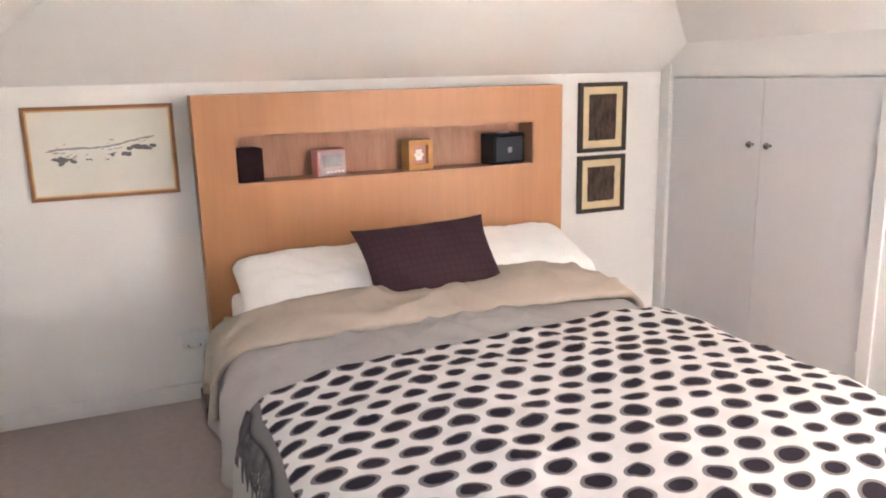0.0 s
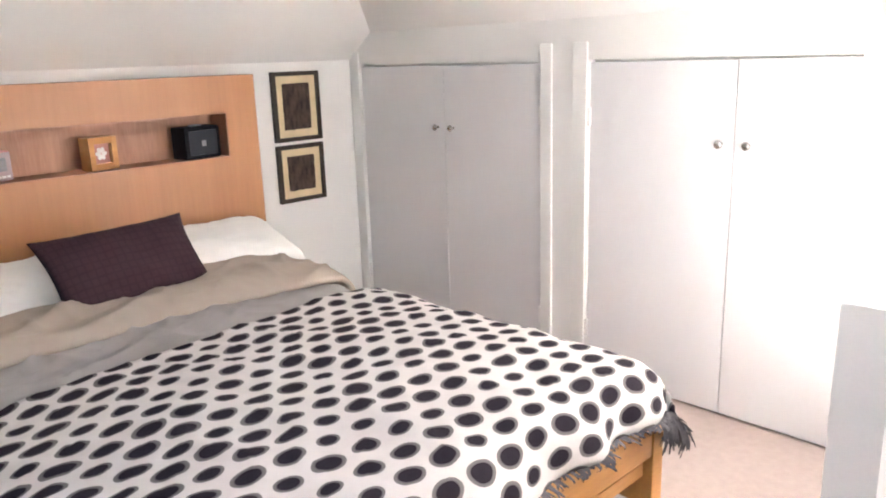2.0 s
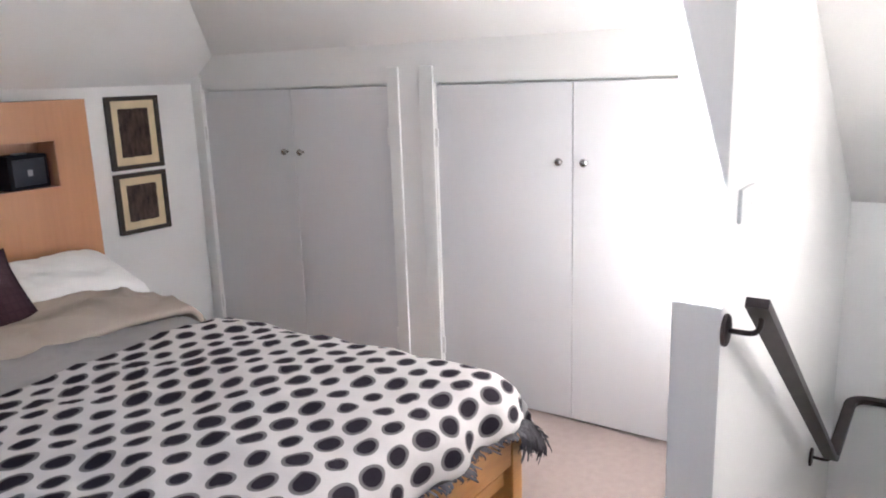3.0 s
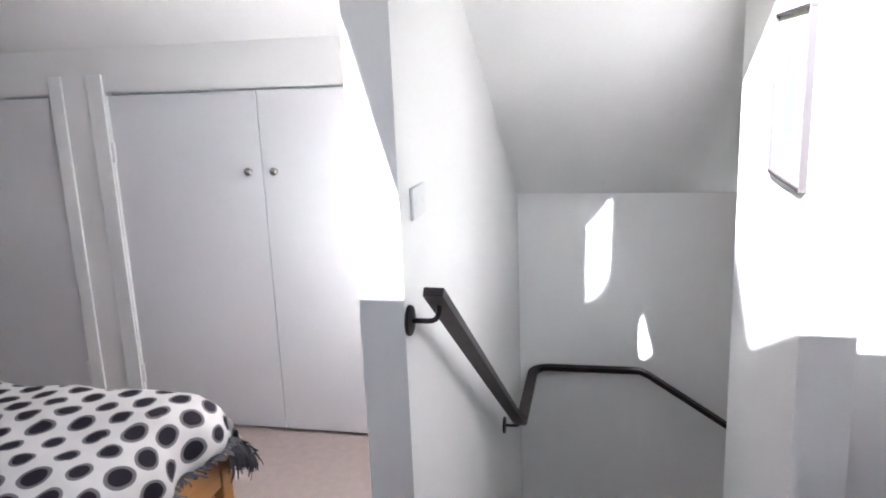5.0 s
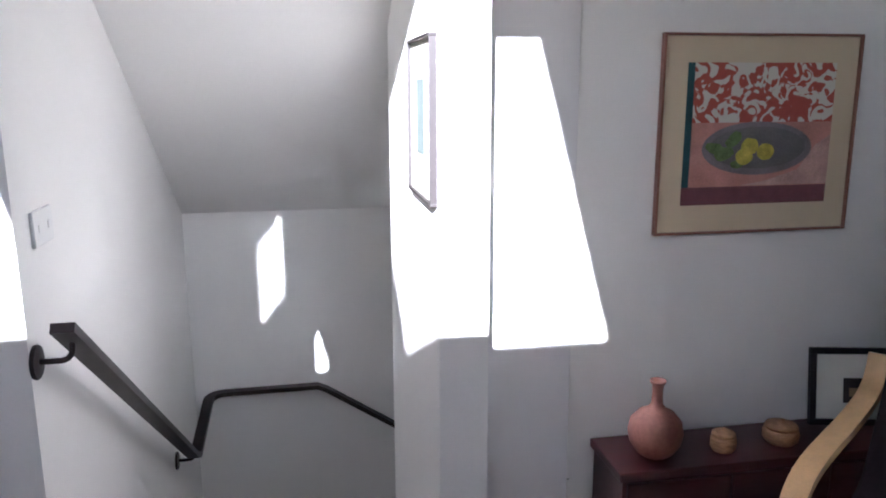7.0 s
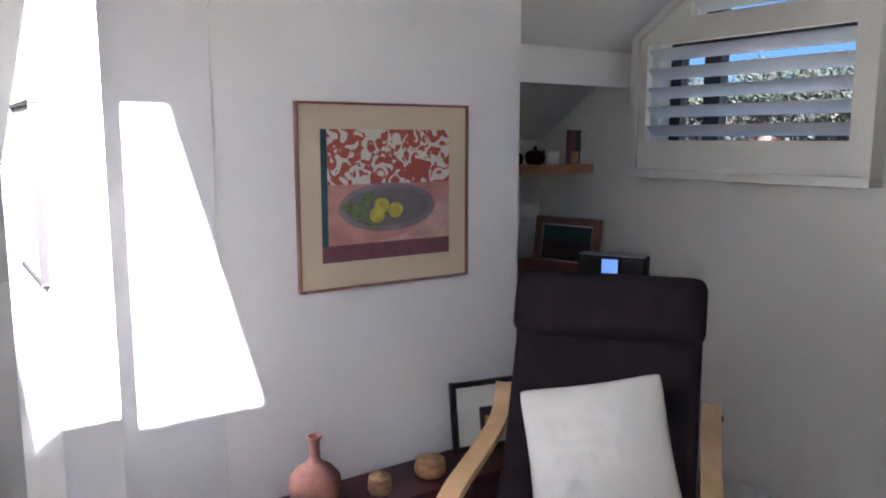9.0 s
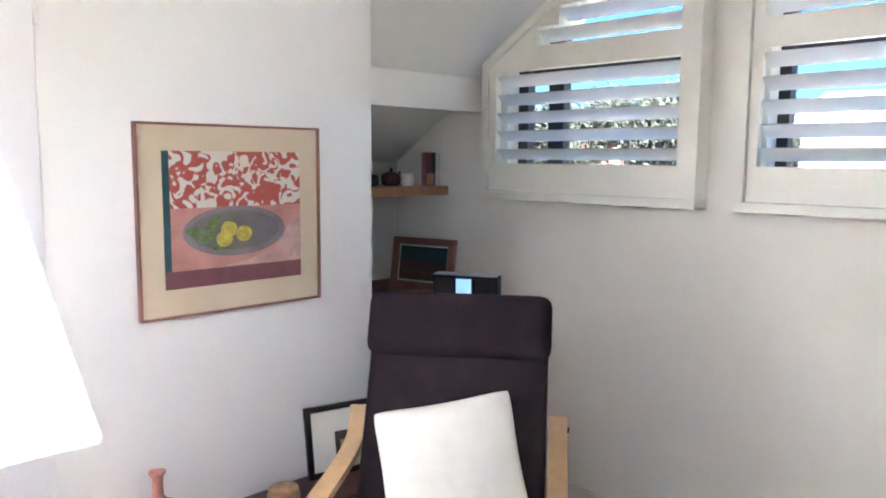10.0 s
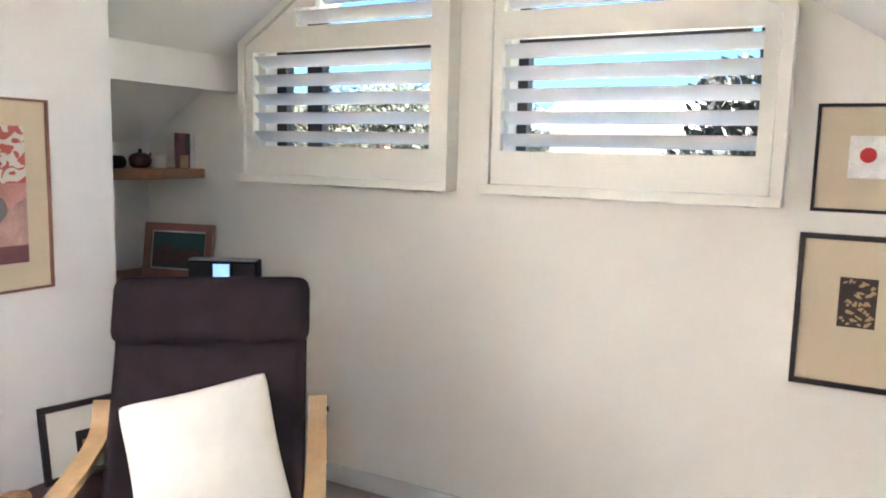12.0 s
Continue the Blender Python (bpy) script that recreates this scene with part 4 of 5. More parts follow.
lidded_basket((1.845, -1.155, TZ), 0.036, "small round woven cane basket with a lid on the low cabinet")
lidded_basket((1.862, -1.345, TZ), 0.050, "round woven cane basket with a lid on the low cabinet")
p, y = framed("leaning_picture", "small print in a black frame leaning against the wall", (1.938, -1.638, TZ + 0.116), -103, 0.285, 0.232, 0.018, 0.020, BLACKF, MATPALE, tilt=-10)
slab(p, "print", -0.042, 0.048, -0.05, 0.025, y, SEPIA)
slab(p, "print_light", -0.025, 0.03, -0.03, -0.005, y - 0.002, OCHRE)

# ---- armchair ----
chair = thing("armchair", "bentwood birch armchair with a dark charcoal cushion", "armchair", (1.394, -1.557, 0), 36.9)
ARM = [(-0.328, 0.680), (-0.318, 0.645), (-0.293, 0.605), (-0.24, 0.578), (-0.15, 0.566), (0.0, 0.560), (0.16, 0.560), (0.27, 0.550), (0.335, 0.520), (0.372, 0.46), (0.385, 0.38), (0.385, 0.20), (0.375, 0.10), (0.345, 0.045), (0.29, 0.020), (0.20, 0.0125), (-0.40, 0.0125)]
STRIP = [(-0.028, -0.0115), (0.028, -0.0115), (0.028, 0.0115), (-0.028, 0.0115)]


def eased(pts, n=5):
    """The points joined by a smooth curve through all of them."""
    out = []
    for k in range(len(pts) - 1):
        a, b, c, d = (Vector(pts[min(len(pts) - 1, max(0, k + q))]) for q in (-1, 0, 1, 2))
        for t in (q / n for q in range(n)):
            out.append(tuple(0.5 * (2 * b + (c - a) * t + (2 * a - 5 * b + 4 * c - d) * t * t + (3 * b - a - 3 * c + d) * t ** 3)))
    return out + [tuple(pts[-1])]


def strip_up(pts, x, section=STRIP, soft=0.0):
    """A bent lath or pad in the upright plane at x; soft rounds its ends by that much."""
    bm = bmesh.new()
    rings = []
    full = list(pts)
    shrink = [0.0] * len(full)
    if soft:
        a, b = Vector(full[0]), Vector(full[1])
        d = (a - b).normalized()
        c, e = Vector(full[-1]), Vector(full[-2])
        g = (c - e).normalized()
        steps = [(soft * 0.55, 0.16), (soft * 0.85, 0.45), (soft, 0.85)]
        full = [a + d * q for q, _ in steps][::-1] + [Vector(q) for q in full] + [c + g * q for q, _ in steps]
        shrink = [q for _, q in steps][::-1] + shrink + [q for _, q in steps]
    pts = full
    for k, (yy, zz) in enumerate(pts):
        a = Vector(pts[max(0, k - 1)])
        b = Vector(pts[min(len(pts) - 1, k + 1)])
        d = (b - a).normalized()
        n = Vector((-d.y, d.x))
        k2 = shrink[k] * soft
        half = max(u for u, v in section)
        rings.append([bm.verts.new((x + u * (1 - k2 / half), yy + n.x * v * (1 - shrink[k] * 0.8), zz + n.y * v * (1 - shrink[k] * 0.8))) for u, v in section])
    m = len(section)
    for r, s in zip(rings, rings[1:]):
        for k in range(m):
            bm.faces.new((r[k - 1], r[k], s[k], s[k - 1]))
    bm.faces.new(rings[0])
    bm.faces.new(rings[-1][::-1])
    return bm


for x in (-0.318, 0.320):
    part("arm_frame", strip_up(eased(ARM), x), BIRCH, chair)
BACK = [(-0.430, 0.92), (-0.40, 0.85), (-0.335, 0.70), (-0.255, 0.53), (-0.18, 0.40), (-0.10, 0.315), (0.0, 0.285), (0.15, 0.300), (0.32, 0.345), (0.40, 0.365)]
for x in (-0.205, 0.205):
    part("back_lath", strip_up(eased(BACK, 4), x, [(-0.025, -0.01), (0.025, -0.01), (0.025, 0.01), (-0.025, 0.01)]), BIRCH, chair)
for yy, zz in ((-0.38, 0.82), (-0.255, 0.555), (0.36, 0.33), (-0.30, 0.04)):
    part("cross_rail", boxes((-0.225 if zz > 0.5 else -0.305, 0.225 if zz > 0.5 else 0.305, yy - 0.02, yy + 0.0, zz - 0.025, zz + 0.025), bevel=0.004), BIRCH, chair)
CUSH = [(-0.385, 0.975), (-0.38, 0.96), (-0.345, 0.87), (-0.325, 0.815), (-0.29, 0.74), (-0.235, 0.62), (-0.165, 0.49), (-0.105, 0.41), (-0.03, 0.368), (0.08, 0.362), (0.22, 0.385), (0.36, 0.420), (0.43, 0.425)]


def rounded(w, t, r, n=4):
    out = []
    for cx, cy, a0 in ((w / 2 - r, t / 2 - r, 0), (-w / 2 + r, t / 2 - r, 90), (-w / 2 + r, -t / 2 + r, 180), (w / 2 - r, -t / 2 + r, 270)):
        for k in range(n + 1):
            a = radians(a0 + 90 * k / n)
            out.append((cx + r * math.cos(a), cy + r * math.sin(a)))
    return out


part("seat_cushion", strip_up(eased(CUSH, 3), 0, rounded(0.565, 0.085, 0.036), 0.03), CHARCOAL, chair, "dark charcoal quilted seat and back cushion", smooth=True)
part("headrest", strip_up([(-0.370, 1.012), (-0.366, 1.002), (-0.350, 0.962), (-0.334, 0.922), (-0.324, 0.895), (-0.322, 0.889)], 0, rounded(0.582, 0.105, 0.05, 6), 0.035), CHARCOAL, chair, "padded dark charcoal headrest", smooth=True)
part("bolt", boxes((-0.352, -0.344, -0.330, -0.314, 0.630, 0.646), bevel=0.003), BLACK, chair)

chair_pose = pose(1.394, -1.557, 0, 0, 0, 36.9)
cu = tagged(part("scatter_cushion", cushion_mesh(0.415, 0.415, 0.165, n=40, seed=3.0, crumple=0.003, pinch=0.05, corner=0.040, flatness=2.1), CREAMC, smooth=True), "square cream cotton cushion leaning in the armchair", "cushion")
cu.matrix_world = chair_pose @ pose(-0.020, -0.05, 0.590, 0, 0, 180) @ pose(0, 0, 0, -24, 0, 0) @ pose(0, 0, 0, 0, -13, 0)

# ---- alcove ----
cab = thing("alcove_cabinet", "low wooden cabinet standing in the alcove", "cabinet", (2.44, -2.475, 0))
part("body", boxes((-0.445, 0.50, -0.26, 0.26, 0.03, 0.83)), SHELFW, cab)
part("top", boxes((-0.455, 0.505, -0.275, 0.275, 0.83, 0.855), bevel=0.004), SHELFW, cab)
tagged(part("wall_shelf", boxes((2.575, 2.953, YS, YE, 1.302, 1.345), bevel=0.003), SHELFW), "thick floating wooden shelf in the alcove", "shelf")
p, y = framed("propped_photo", "dark photograph in a reddish wooden frame propped in the alcove", (2.60, -2.62, 0.855 + 0.118), 195, 0.345, 0.245, 0.034, 0.024, THINW, MATPALE, tilt=-9)
slab(p, "photo_top", -0.131, 0.131, 0.010, 0.081, y, BLUEINK)
slab(p, "photo_bottom", -0.131, 0.131, -0.081, 0.010, y, SEPIA)
rnd = random.Random(5)
bm = bmesh.new()
for k in range(14):
    disc(bm, rnd.uniform(-0.105, 0.09), rnd.uniform(-0.055, 0.012), rnd.uniform(0.010, 0.026), rnd.uniform(0.006, 0.014), y - 0.0028 - 0.00005 * k, 12, 0.6, 0.001)
tagged(part("photo_subject", bm, PHOTORED, p), "dim reddish shapes in the photograph", kind="stuff")
dock = thing("speaker_dock", "black speaker dock holding a phone with a lit screen", "speaker dock", (2.105, -2.40, 0.855), 208)
part("body", boxes((-0.137, 0.137, -0.045, 0.045, 0, 0.147), bevel=0.012), BLACK, dock)
part("trim_strip", boxes((-0.132, 0.132, -0.048, 0.02, 0.144, 0.150), bevel=0.001), ALU, dock)
for x in (-0.086, 0.086):
    part("grille", boxes((x - 0.044, x + 0.044, -0.0485, -0.044, 0.015, 0.135), bevel=0.002), BLACKF, dock)
ph = part("phone", boxes((-0.036, 0.036, -0.058, -0.047, 0.020, 0.142), bevel=0.004), BLACK, dock)
SCREEN = flat("lit_screen", (0.10, 0.16, 0.28), 0.3)
sb = SCREEN.node_tree.nodes["Principled BSDF"]
sb.inputs["Emission Color"].default_value, sb.inputs["Emission Strength"].default_value = (0.30, 0.52, 1.0, 1), 0.045
part("screen", boxes((-0.032, 0.032, -0.0595, -0.0575, 0.030, 0.134)), SCREEN, ph, "glowing pale blue screen")

SZ = 1.345
bk = thing("book", "small upright book with a dark red cover on the shelf", "book", (2.622, -2.680, SZ), -84)
part("cover", boxes((-0.055, 0.022, -0.012, 0.012, 0, 0.160), bevel=0.002), PLUM, bk)
part("pages", boxes((0.022, 0.058, -0.011, 0.011, 0.002, 0.158), bevel=0.001), WHITEP, bk)
part("cover_patch", boxes((-0.045, 0.005, -0.0135, -0.012, 0.004, 0.060)), OCHRE, bk)
part("cover_shade", boxes((-0.010, 0.020, -0.0138, -0.012, 0.062, 0.156)), SEPIA, bk)
bm = bmesh.new()
lathe(bm, [(0.026, 0), (0.032, 0.006), (0.034, 0.055), (0.037, 0.064), (0.034, 0.062), (0.030, 0.012)], 24)
mug = tagged(part("cup", bm, CREAMC, smooth=True), "small cream ceramic cup on the shelf", "cup")
mug.location = (2.685, -2.590, SZ)
pot = thing("teapot", "small dark brown teapot on the shelf", "teapot", (2.705, -2.500, SZ), 100)
bm = bmesh.new()
lathe(bm, [(0.028, 0), (0.045, 0.012), (0.05, 0.035), (0.042, 0.058), (0.02, 0.068), (0.008, 0.070), (0.009, 0.082), (0.004, 0.086)], 24)
part("body", bm, PLUMG, pot, smooth=True)
bm = bmesh.new()
sweep(bm, [Vector((0.045, 0, 0.05)) + p2 for p2 in bez((0, 0, 0), (0.045, 0, 0.0), (0.0, 0, -0.035), 6)], circle(0.005, 8), up=(0, 1, 0))
part("handle", bm, PLUMG, pot, smooth=True)
bm = bmesh.new()
sweep(bm, [(-0.04, 0, 0.03), (-0.06, 0, 0.05), (-0.068, 0, 0.066)], circle(0.007, 8), up=(0, 1, 0))
part("spout", bm, PLUMG, pot, smooth=True)
bm = bmesh.new()
lathe(bm, [(0.02, 0), (0.035, 0.01), (0.04, 0.03), (0.03, 0.05), (0.015, 0.055)], 20)
jar = tagged(part("jar", bm, BLACK, smooth=True), "small round black jar on the shelf", "jar")
jar.location = (2.70, -2.375, SZ)

# ---- gable windows and shutters ----


def shutter(sign, xa, xb, zo, inset_a, inset_b, step_x):
    """Shutter frame from the inner side xa to the outer side xb; sign +1 where the slope falls towards +x."""
    zf = z_east if sign > 0 else z_west
    s = thing("plantation_shutter", "cream painted shutter with open louvres, shaped to the sloping ceiling", "window shutter", (0, 0, 0), group="gable window shutters")
    z0 = 1.302
    sl = 0.64 if sign > 0 else 0.63

    def top(x):
        return zo + sl * abs(xb - x)

    y0, y1 = YS, YW
    lo, hi = min(xa, xb), max(xa, xb)
    part("frame_bottom", boxes((lo, hi, y0, y1, z0, z0 + 0.034), bevel=0.003), SHUT, s)
    bm = bmesh.new()
    prism(bm, [(xb, y0, z0 + 0.034), (xb - sign * 0.034, y0, z0 + 0.034), (xb - sign * 0.034, y0, top(xb - sign * 0.034)), (xb, y0, zo)], (0, y1 - y0, 0))
    part("frame_side", bm, SHUT, s)
    bm = bmesh.new()
    prism(bm, [(xa, y0, z0 + 0.034), (xa + sign * 0.034, y0, z0 + 0.034), (xa + sign * 0.034, y0, top(xa + sign * 0.034)), (xa, y0, top(xa))], (0, y1 - y0, 0))
    part("frame_side", bm, SHUT, s)
    bm = bmesh.new()
    xi, xo = xa + sign * 0.034, xb - sign * 0.034
    prism(bm, [(xi, y0, top(xi)), (xo, y0, top(xo)), (xo, y0, top(xo) - 0.040), (xi, y0, top(xi) - 0.040)], (0, y1 - y0, 0))
    part("frame_slope", bm, SHUT, s)
    # the panel, a little behind the face of its casing
    yp0, yp1 = YW - 0.040, YW - 0.010
    g = 0.005
    pi, po = xi + sign * g, xo - sign * g
    oi, oo = xa + sign * inset_a, xb - sign * inset_b
    zb, zm0, zm1 = 1.457, 1.847, 1.942

    def bar(name, pts):
        bm = bmesh.new()
        prism(bm, [(x, yp0, z) for x, z in pts], (0, yp1 - yp0, 0))
        part(name, bm, SHUT, s)

    def inner(x):
        return top(x) - 0.040 - g

    bar("bottom_rail", [(pi, z0 + 0.037), (po, z0 + 0.037), (po, zb), (pi, zb)])
    bar("stile", [(pi, zb), (oi, zb), (oi, inner(oi)), (pi, inner(pi))])
    bar("stile", [(oo, zb), (po, zb), (po, inner(po)), (oo, inner(oo))])
    xk = xb - sign * ((zm1 + 0.043 + g - zo) / sl)
    bar("mid_rail", [(oi, zm0), (oo, zm0), (oo, min(zm1, inner(oo))), (xk, zm1), (oi, zm1)])
    # the opening above climbs beside the slope in steps, one to each louvre
    rise, run = 0.074, 0.074 / sl
    x_in = step_x
    steps, k = [(x_in, zm1)], 0
    while sign * (x_in - sign * run * (k + 1) - oi) > 0.05 and zm1 + rise * (k + 1) < inner(oi) - 0.05:
        steps += [(x_in - sign * run * k, zm1 + rise * (k + 1)), (x_in - sign * run * (k + 1), zm1 + rise * (k + 1))]
        k += 1
    zt = zm1 + rise * (k + 1)
    steps += [(x_in - sign * run * k, zt), (oi, zt)]
    bar("sloping_rail", [(xk, zm1)] + steps + [(oi, inner(oi))])
    # louvres
    ym = YW - 0.045
    bl, bt, tilt = 0.074, 0.010, radians(-37)
    n = 5
    pitch = (zm0 - zb) / n

    def louvre(x0, x1, zc, name="louvre"):
        prof = [(bl / 2 * math.cos(t), bt / 2 * math.sin(t)) for t in (2 * math.pi * k / 12 for k in range(12))]
        pts = [(ym + u * math.cos(tilt) + v * math.sin(tilt), zc - u * math.sin(tilt) + v * math.cos(tilt)) for u, v in prof]
        bm = bmesh.new()
        prism(bm, [(x0, yy, zz) for yy, zz in pts], (x1 - x0, 0, 0))
        part(name, bm, SLAT, s, smooth=False)

    for k in range(n):
        louvre(min(oi, oo) + 0.002, max(oi, oo) - 0.002, zb + pitch * (k + 0.5) + 0.001)
    for q in range(k + 1):
        x_end = x_in - sign * run * q
        louvre(min(oi, x_end) + 0.002, max(oi, x_end) - 0.002, zm1 + rise * (q + 0.55), "upper_louvre")


shutter(1, 1.252, 2.280, 1.893, 0.082, 0.076, 1.988)
shutter(-1, 1.114, 0.100, 1.905, 0.072, 0.083, 0.36)


def gable_window(name, posts, x0, x1, zf):
    w = tagged(new(name), "dark-framed window behind a shutter", "window", "", "structure")
    for a, b in posts:
        bm = bmesh.new()
        prism(bm, [(a, -2.83, SILL), (b, -2.83, SILL), (b, -2.83, zf(b) - 0.07), (a, -2.83, zf(a) - 0.07)], (0, -0.05, 0))
        part("window_post", bm, DARKW, w)
    part("window_rail", boxes((x0, x1, -2.88, -2.83, SILL, SILL + 0.03)), DARKW, w)
    part("window_transom", boxes((max(x0, 0.24), min(x1, 2.12), -2.88, -2.83, 1.850, 1.930)), DARKW, w)
    bm = bmesh.new()
    prism(bm, [(x0, -2.852, SILL + 0.03), (x1, -2.852, SILL + 0.03), (x1, -2.852, zf(x1) - 0.07), (x0, -2.852, zf(x0) - 0.07)], (0, -0.005, 0))
    g = part("pane", bm, GLASS, w)
    g.visible_shadow = False


gable_window("window_1", ((2.150, 2.205), (1.955, 2.035), (1.325, 1.35)), 1.35, 2.15, z_east)
gable_window("window_2", ((1.005, 1.045), (0.165, 0.21)), 0.21, 1.005, z_west)

# skylights
for nm, (x0, x1, y0, y1) in (("skylight_1", SKY_A), ("skylight_2", SKY_B)):
    w = tagged(new(nm), "pale-framed skylight in the sloping ceiling", "skylight", "", "structure")
    for r in ((x0 - 0.10, x0 - 0.05, y0 - 0.10, y1 + 0.10), (x1 + 0.05, x1 + 0.10, y0 - 0.10, y1 + 0.10), (x0 - 0.05, x1 + 0.05, y0 - 0.10, y0 - 0.05), (x0 - 0.05, x1 + 0.05, y1 + 0.05, y1 + 0.10)):
        bm = bmesh.new()
        prism(bm, [(r[0], r[2], z_west(r[0]) + TH), (r[1], r[2], z_west(r[1]) + TH), (r[1], r[3], z_west(r[1]) + TH), (r[0], r[3], z_west(r[0]) + TH)], (0, 0, 0.02))
        part("skylight_frame", bm, TRIM, w)

# ---- outside ----
HAZE = bpy.data.materials.new("sky_backdrop")
HAZE.use_nodes = True
hn = HAZE.node_tree
for n in list(hn.nodes):
    if n.type == "BSDF_PRINCIPLED":
        hn.nodes.remove(n)
em = hn.nodes.new("ShaderNodeEmission")
tc = hn.nodes.new("ShaderNodeTexCoord")
sp3 = hn.nodes.new("ShaderNodeSeparateXYZ")
hn.links.new(tc.outputs["Object"], sp3.inputs[0])
mr = hn.nodes.new("ShaderNodeMapRange")
mr.inputs["From Min"].default_value, mr.inputs["From Max"].default_value = 0, 120
hn.links.new(sp3.outputs[2], mr.inputs[0])
cr = hn.nodes.new("ShaderNodeValToRGB")
cr.color_ramp.elements[0].color = (0.028, 0.048, 0.062, 1)
cr.color_ramp.elements[1].color = (0.012, 0.032, 0.064, 1)
hn.links.new(mr.outputs[0], cr.inputs[0])
hn.links.new(cr.outputs[0], em.inputs[0])
hn.links.new(em.outputs[0], hn.nodes["Material Output"].inputs[0])
bm = bmesh.new()
ring = [(420 * math.sin(radians(a)), -420 * math.cos(radians(a))) for a in range(-80, 81, 8)]
lo = [bm.verts.new((x, y, -6)) for x, y in ring]
hi = [bm.verts.new((x, y, 260)) for x, y in ring]
for k in range(len(ring) - 1):
    bm.faces.new((lo[k], lo[k + 1], hi[k + 1], hi[k]))
structure("backdrop", bm, HAZE, "clear blue sky in the distance", "sky")
GRASS = mat("dry_grass", (0.16, 0.15, 0.08), 0.95, vary=0.3, scale=0.15, fine=4, bump=0.2)
LEAF = mat("foliage", (0.024, 0.030, 0.018), 0.8, vary=0.35, scale=0.6, fine=6, bump=0.1)
# foliage copy with shade put into its colour, for the near tree
DARKLEAF = mat("darkened_foliage", (0.013, 0.016, 0.013), 0.8, vary=0.35, scale=0.8, fine=6, bump=0.1)
BARK = mat("bark", (0.10, 0.07, 0.05), 0.9, vary=0.2, scale=4, fine=30, bump=0.3)
STUCCO = mat("white_stucco", (0.80, 0.79, 0.76), 0.8, vary=0.03, scale=0.6, fine=12, bump=0.1)
TILE = mat("terracotta_roof", (0.15, 0.06, 0.04), 0.8, vary=0.2, scale=1.2, fine=14, bump=0.3)
bm = bmesh.new()
vs = [bm.verts.new(v) for v in ((-900, -900, -3.6), (900, -900, -3.6), (900, 900, -3.6), (-900, 900, -3.6))]
bm.faces.new(vs)
structure("ground", bm, GRASS, "dry grassy ground outside", "ground")


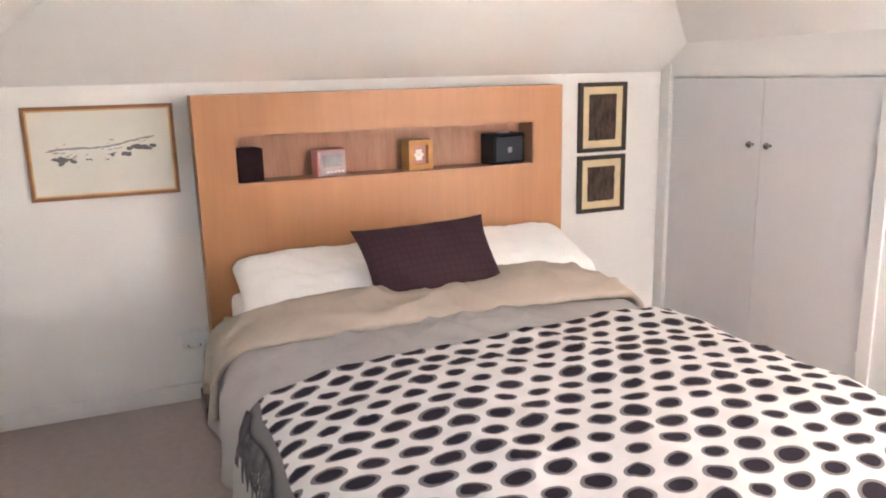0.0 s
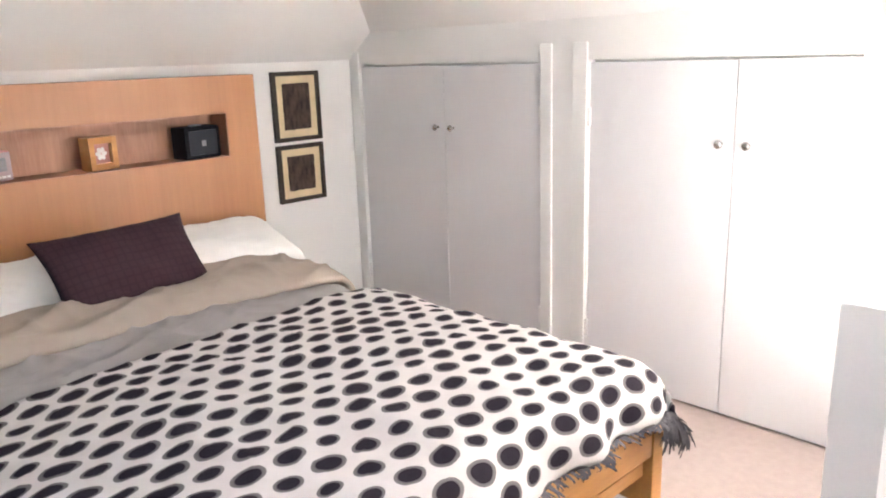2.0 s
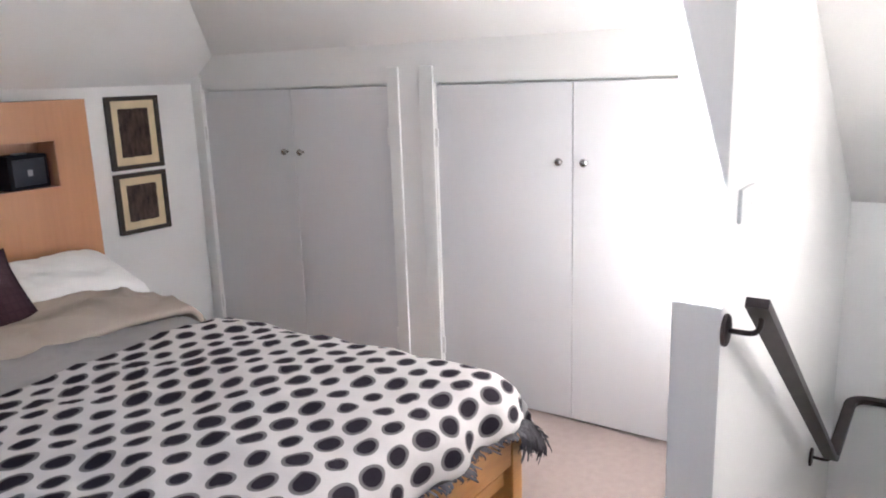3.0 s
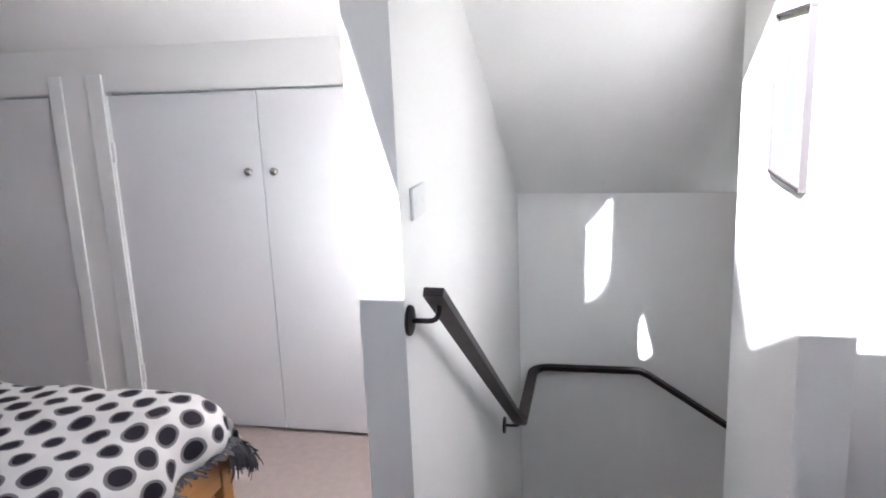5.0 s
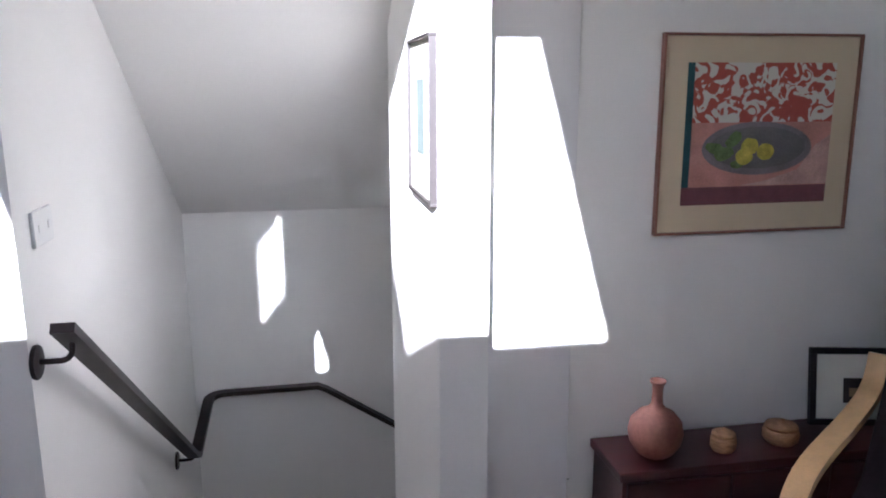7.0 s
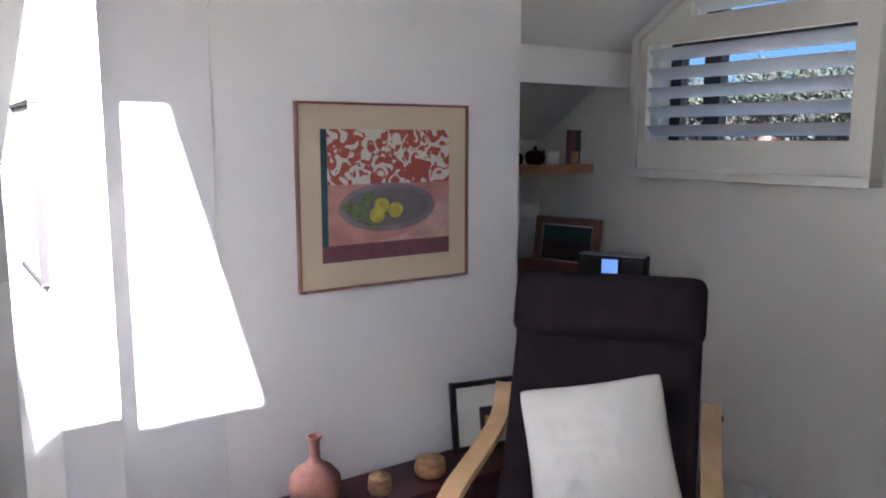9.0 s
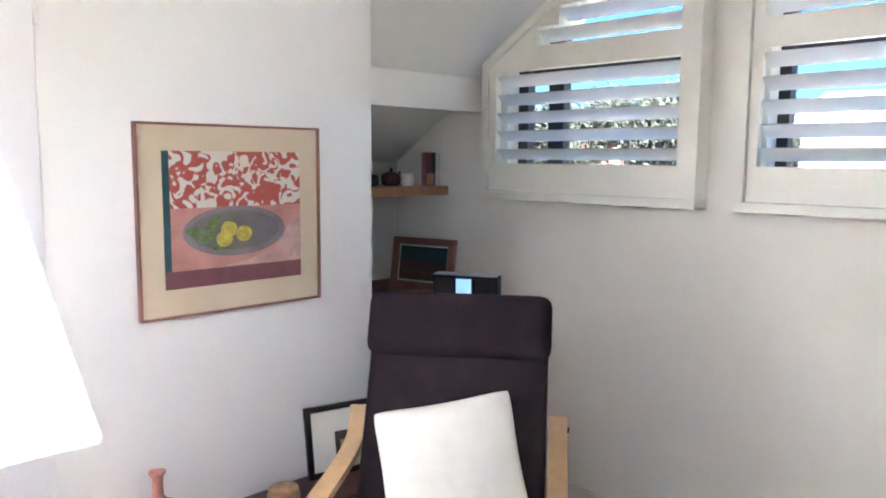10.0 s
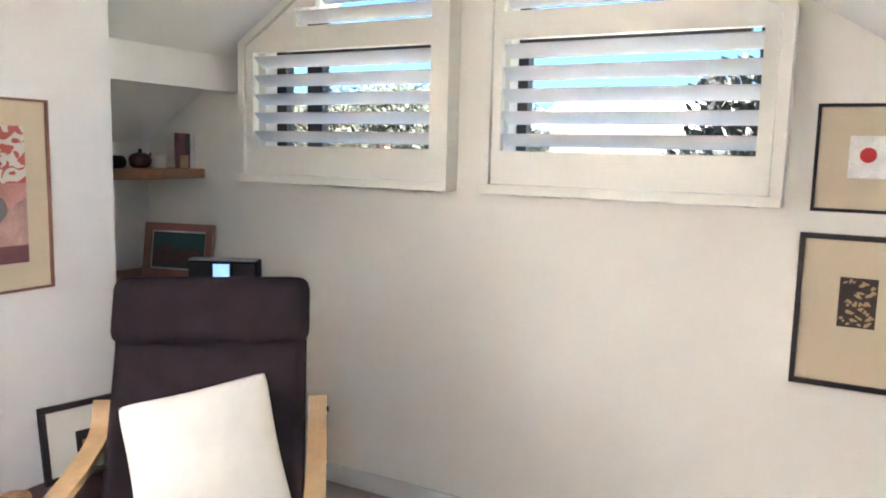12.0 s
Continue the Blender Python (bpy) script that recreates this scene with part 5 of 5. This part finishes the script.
def tree(x, y, height, spread, seed, leaf=0.075, count=340, green=None):
    rnd = random.Random(seed)
    t = thing("tree", "leafy green tree standing beyond the window", "tree", (x, y, -3.6), group="trees outside")
    bm = bmesh.new()
    sweep(bm, [(0, 0, 0), (0.1, 0, height * 0.3), (0.0, 0.1, height * 0.6), (0.1, 0, height * 0.85)], circle(0.16 + 0.01 * height, 8), up=(1, 0, 0))
    for k in range(6):
        a = rnd.uniform(0, 6.28)
        z = height * rnd.uniform(0.35, 0.7)
        sweep(bm, [(0, 0, z), (spread * 0.3 * math.cos(a), spread * 0.3 * math.sin(a), z + 0.6), (spread * 0.6 * math.cos(a), spread * 0.6 * math.sin(a), z + 1.1)], circle(0.06, 6), up=(0, 0, 1))
    part("trunk", bm, BARK, t)
    verts, faces = [], []
    clumps = [(Vector((rnd.gauss(0, spread * 0.42), rnd.gauss(0, spread * 0.42), height * rnd.uniform(0.42, 0.98))), rnd.uniform(0.4, 0.95)) for _ in range(34)]
    for c, r in clumps:
        for _ in range(count):
            d = Vector((rnd.gauss(0, 1), rnd.gauss(0, 1), rnd.gauss(0, 0.8)))
            p = c + d.normalized() * r * rnd.random() ** 0.4
            n = Vector((rnd.gauss(0, 1), rnd.gauss(0, 1), rnd.gauss(0, 1))).normalized()
            u = n.orthogonal().normalized()
            v = n.cross(u)
            s = leaf * rnd.uniform(0.6, 1.4)
            o = len(verts)
            verts += [tuple(p - u * s), tuple(p + v * s * 0.5), tuple(p + u * s), tuple(p - v * s * 0.5)]
            faces.append((o, o + 1, o + 2, o + 3))
    me = bpy.data.meshes.new("crown")
    me.from_pydata(verts, [], faces)
    me.materials.append(green or LEAF)
    ob = new("crown", me)
    ob.parent = t


for k, (x, y, h, s) in enumerate(((9.5, -17, 6.2, 2.4), (14, -22, 7.0, 2.8), (19, -26, 7.2, 3.0), (12.5, -30, 7.0, 3.0), (24, -27, 7.0, 3.0), (29, -33, 8.0, 3.2), (20, -37, 8.2, 3.2), (26, -41, 8.8, 3.4), (33, -46, 9.4, 3.6), (23, -46, 9.2, 3.6), (41, -50, 9.6, 3.8))):
    tree(x, y, h, s, 20 + k)
tree(0.66, -11.5, 6.25, 0.80, 41, 0.085, 1200, DARKLEAF)


def house(x, y, w, d, h, roof, turn, label, wall_mat):
    hs = thing("house", label, "house", (x, y, -3.6), turn)
    part("wall", boxes((-w / 2, w / 2, -d / 2, d / 2, 0, h)), wall_mat, hs)
    bm = bmesh.new()
    prism(bm, [(-w / 2 - 0.4, -d / 2 - 0.4, h), (-w / 2 - 0.4, d / 2 + 0.4, h), (-w / 2 - 0.4, 0, h + roof)], (w + 0.8, 0, 0))
    part("roof", bm, TILE if wall_mat is not STUCCO else STUCCO, hs)
    for k in range(3):
        xx = -w / 2 + w * (k + 0.5) / 3
        wd = part("window", boxes((xx - 0.6, xx + 0.6, d / 2, d / 2 + 0.06, h - 2.0, h - 0.8)), STUCCO, hs)
        part("pane", boxes((xx - 0.5, xx + 0.5, d / 2 + 0.06, d / 2 + 0.08, h - 1.9, h - 0.9)), DARKW, wd)


house(1.6, -18.5, 8.4, 6.0, 5.6, 1.0, 4, "white stuccoed neighbouring house with a pale roof", STUCCO)
house(24, -40, 10, 7, 4.8, 1.6, -10, "neighbouring house with a red tiled roof", PAINT)
house(36, -44, 10, 7, 4.8, 1.6, 14, "neighbouring house with a red tiled roof", PAINT)
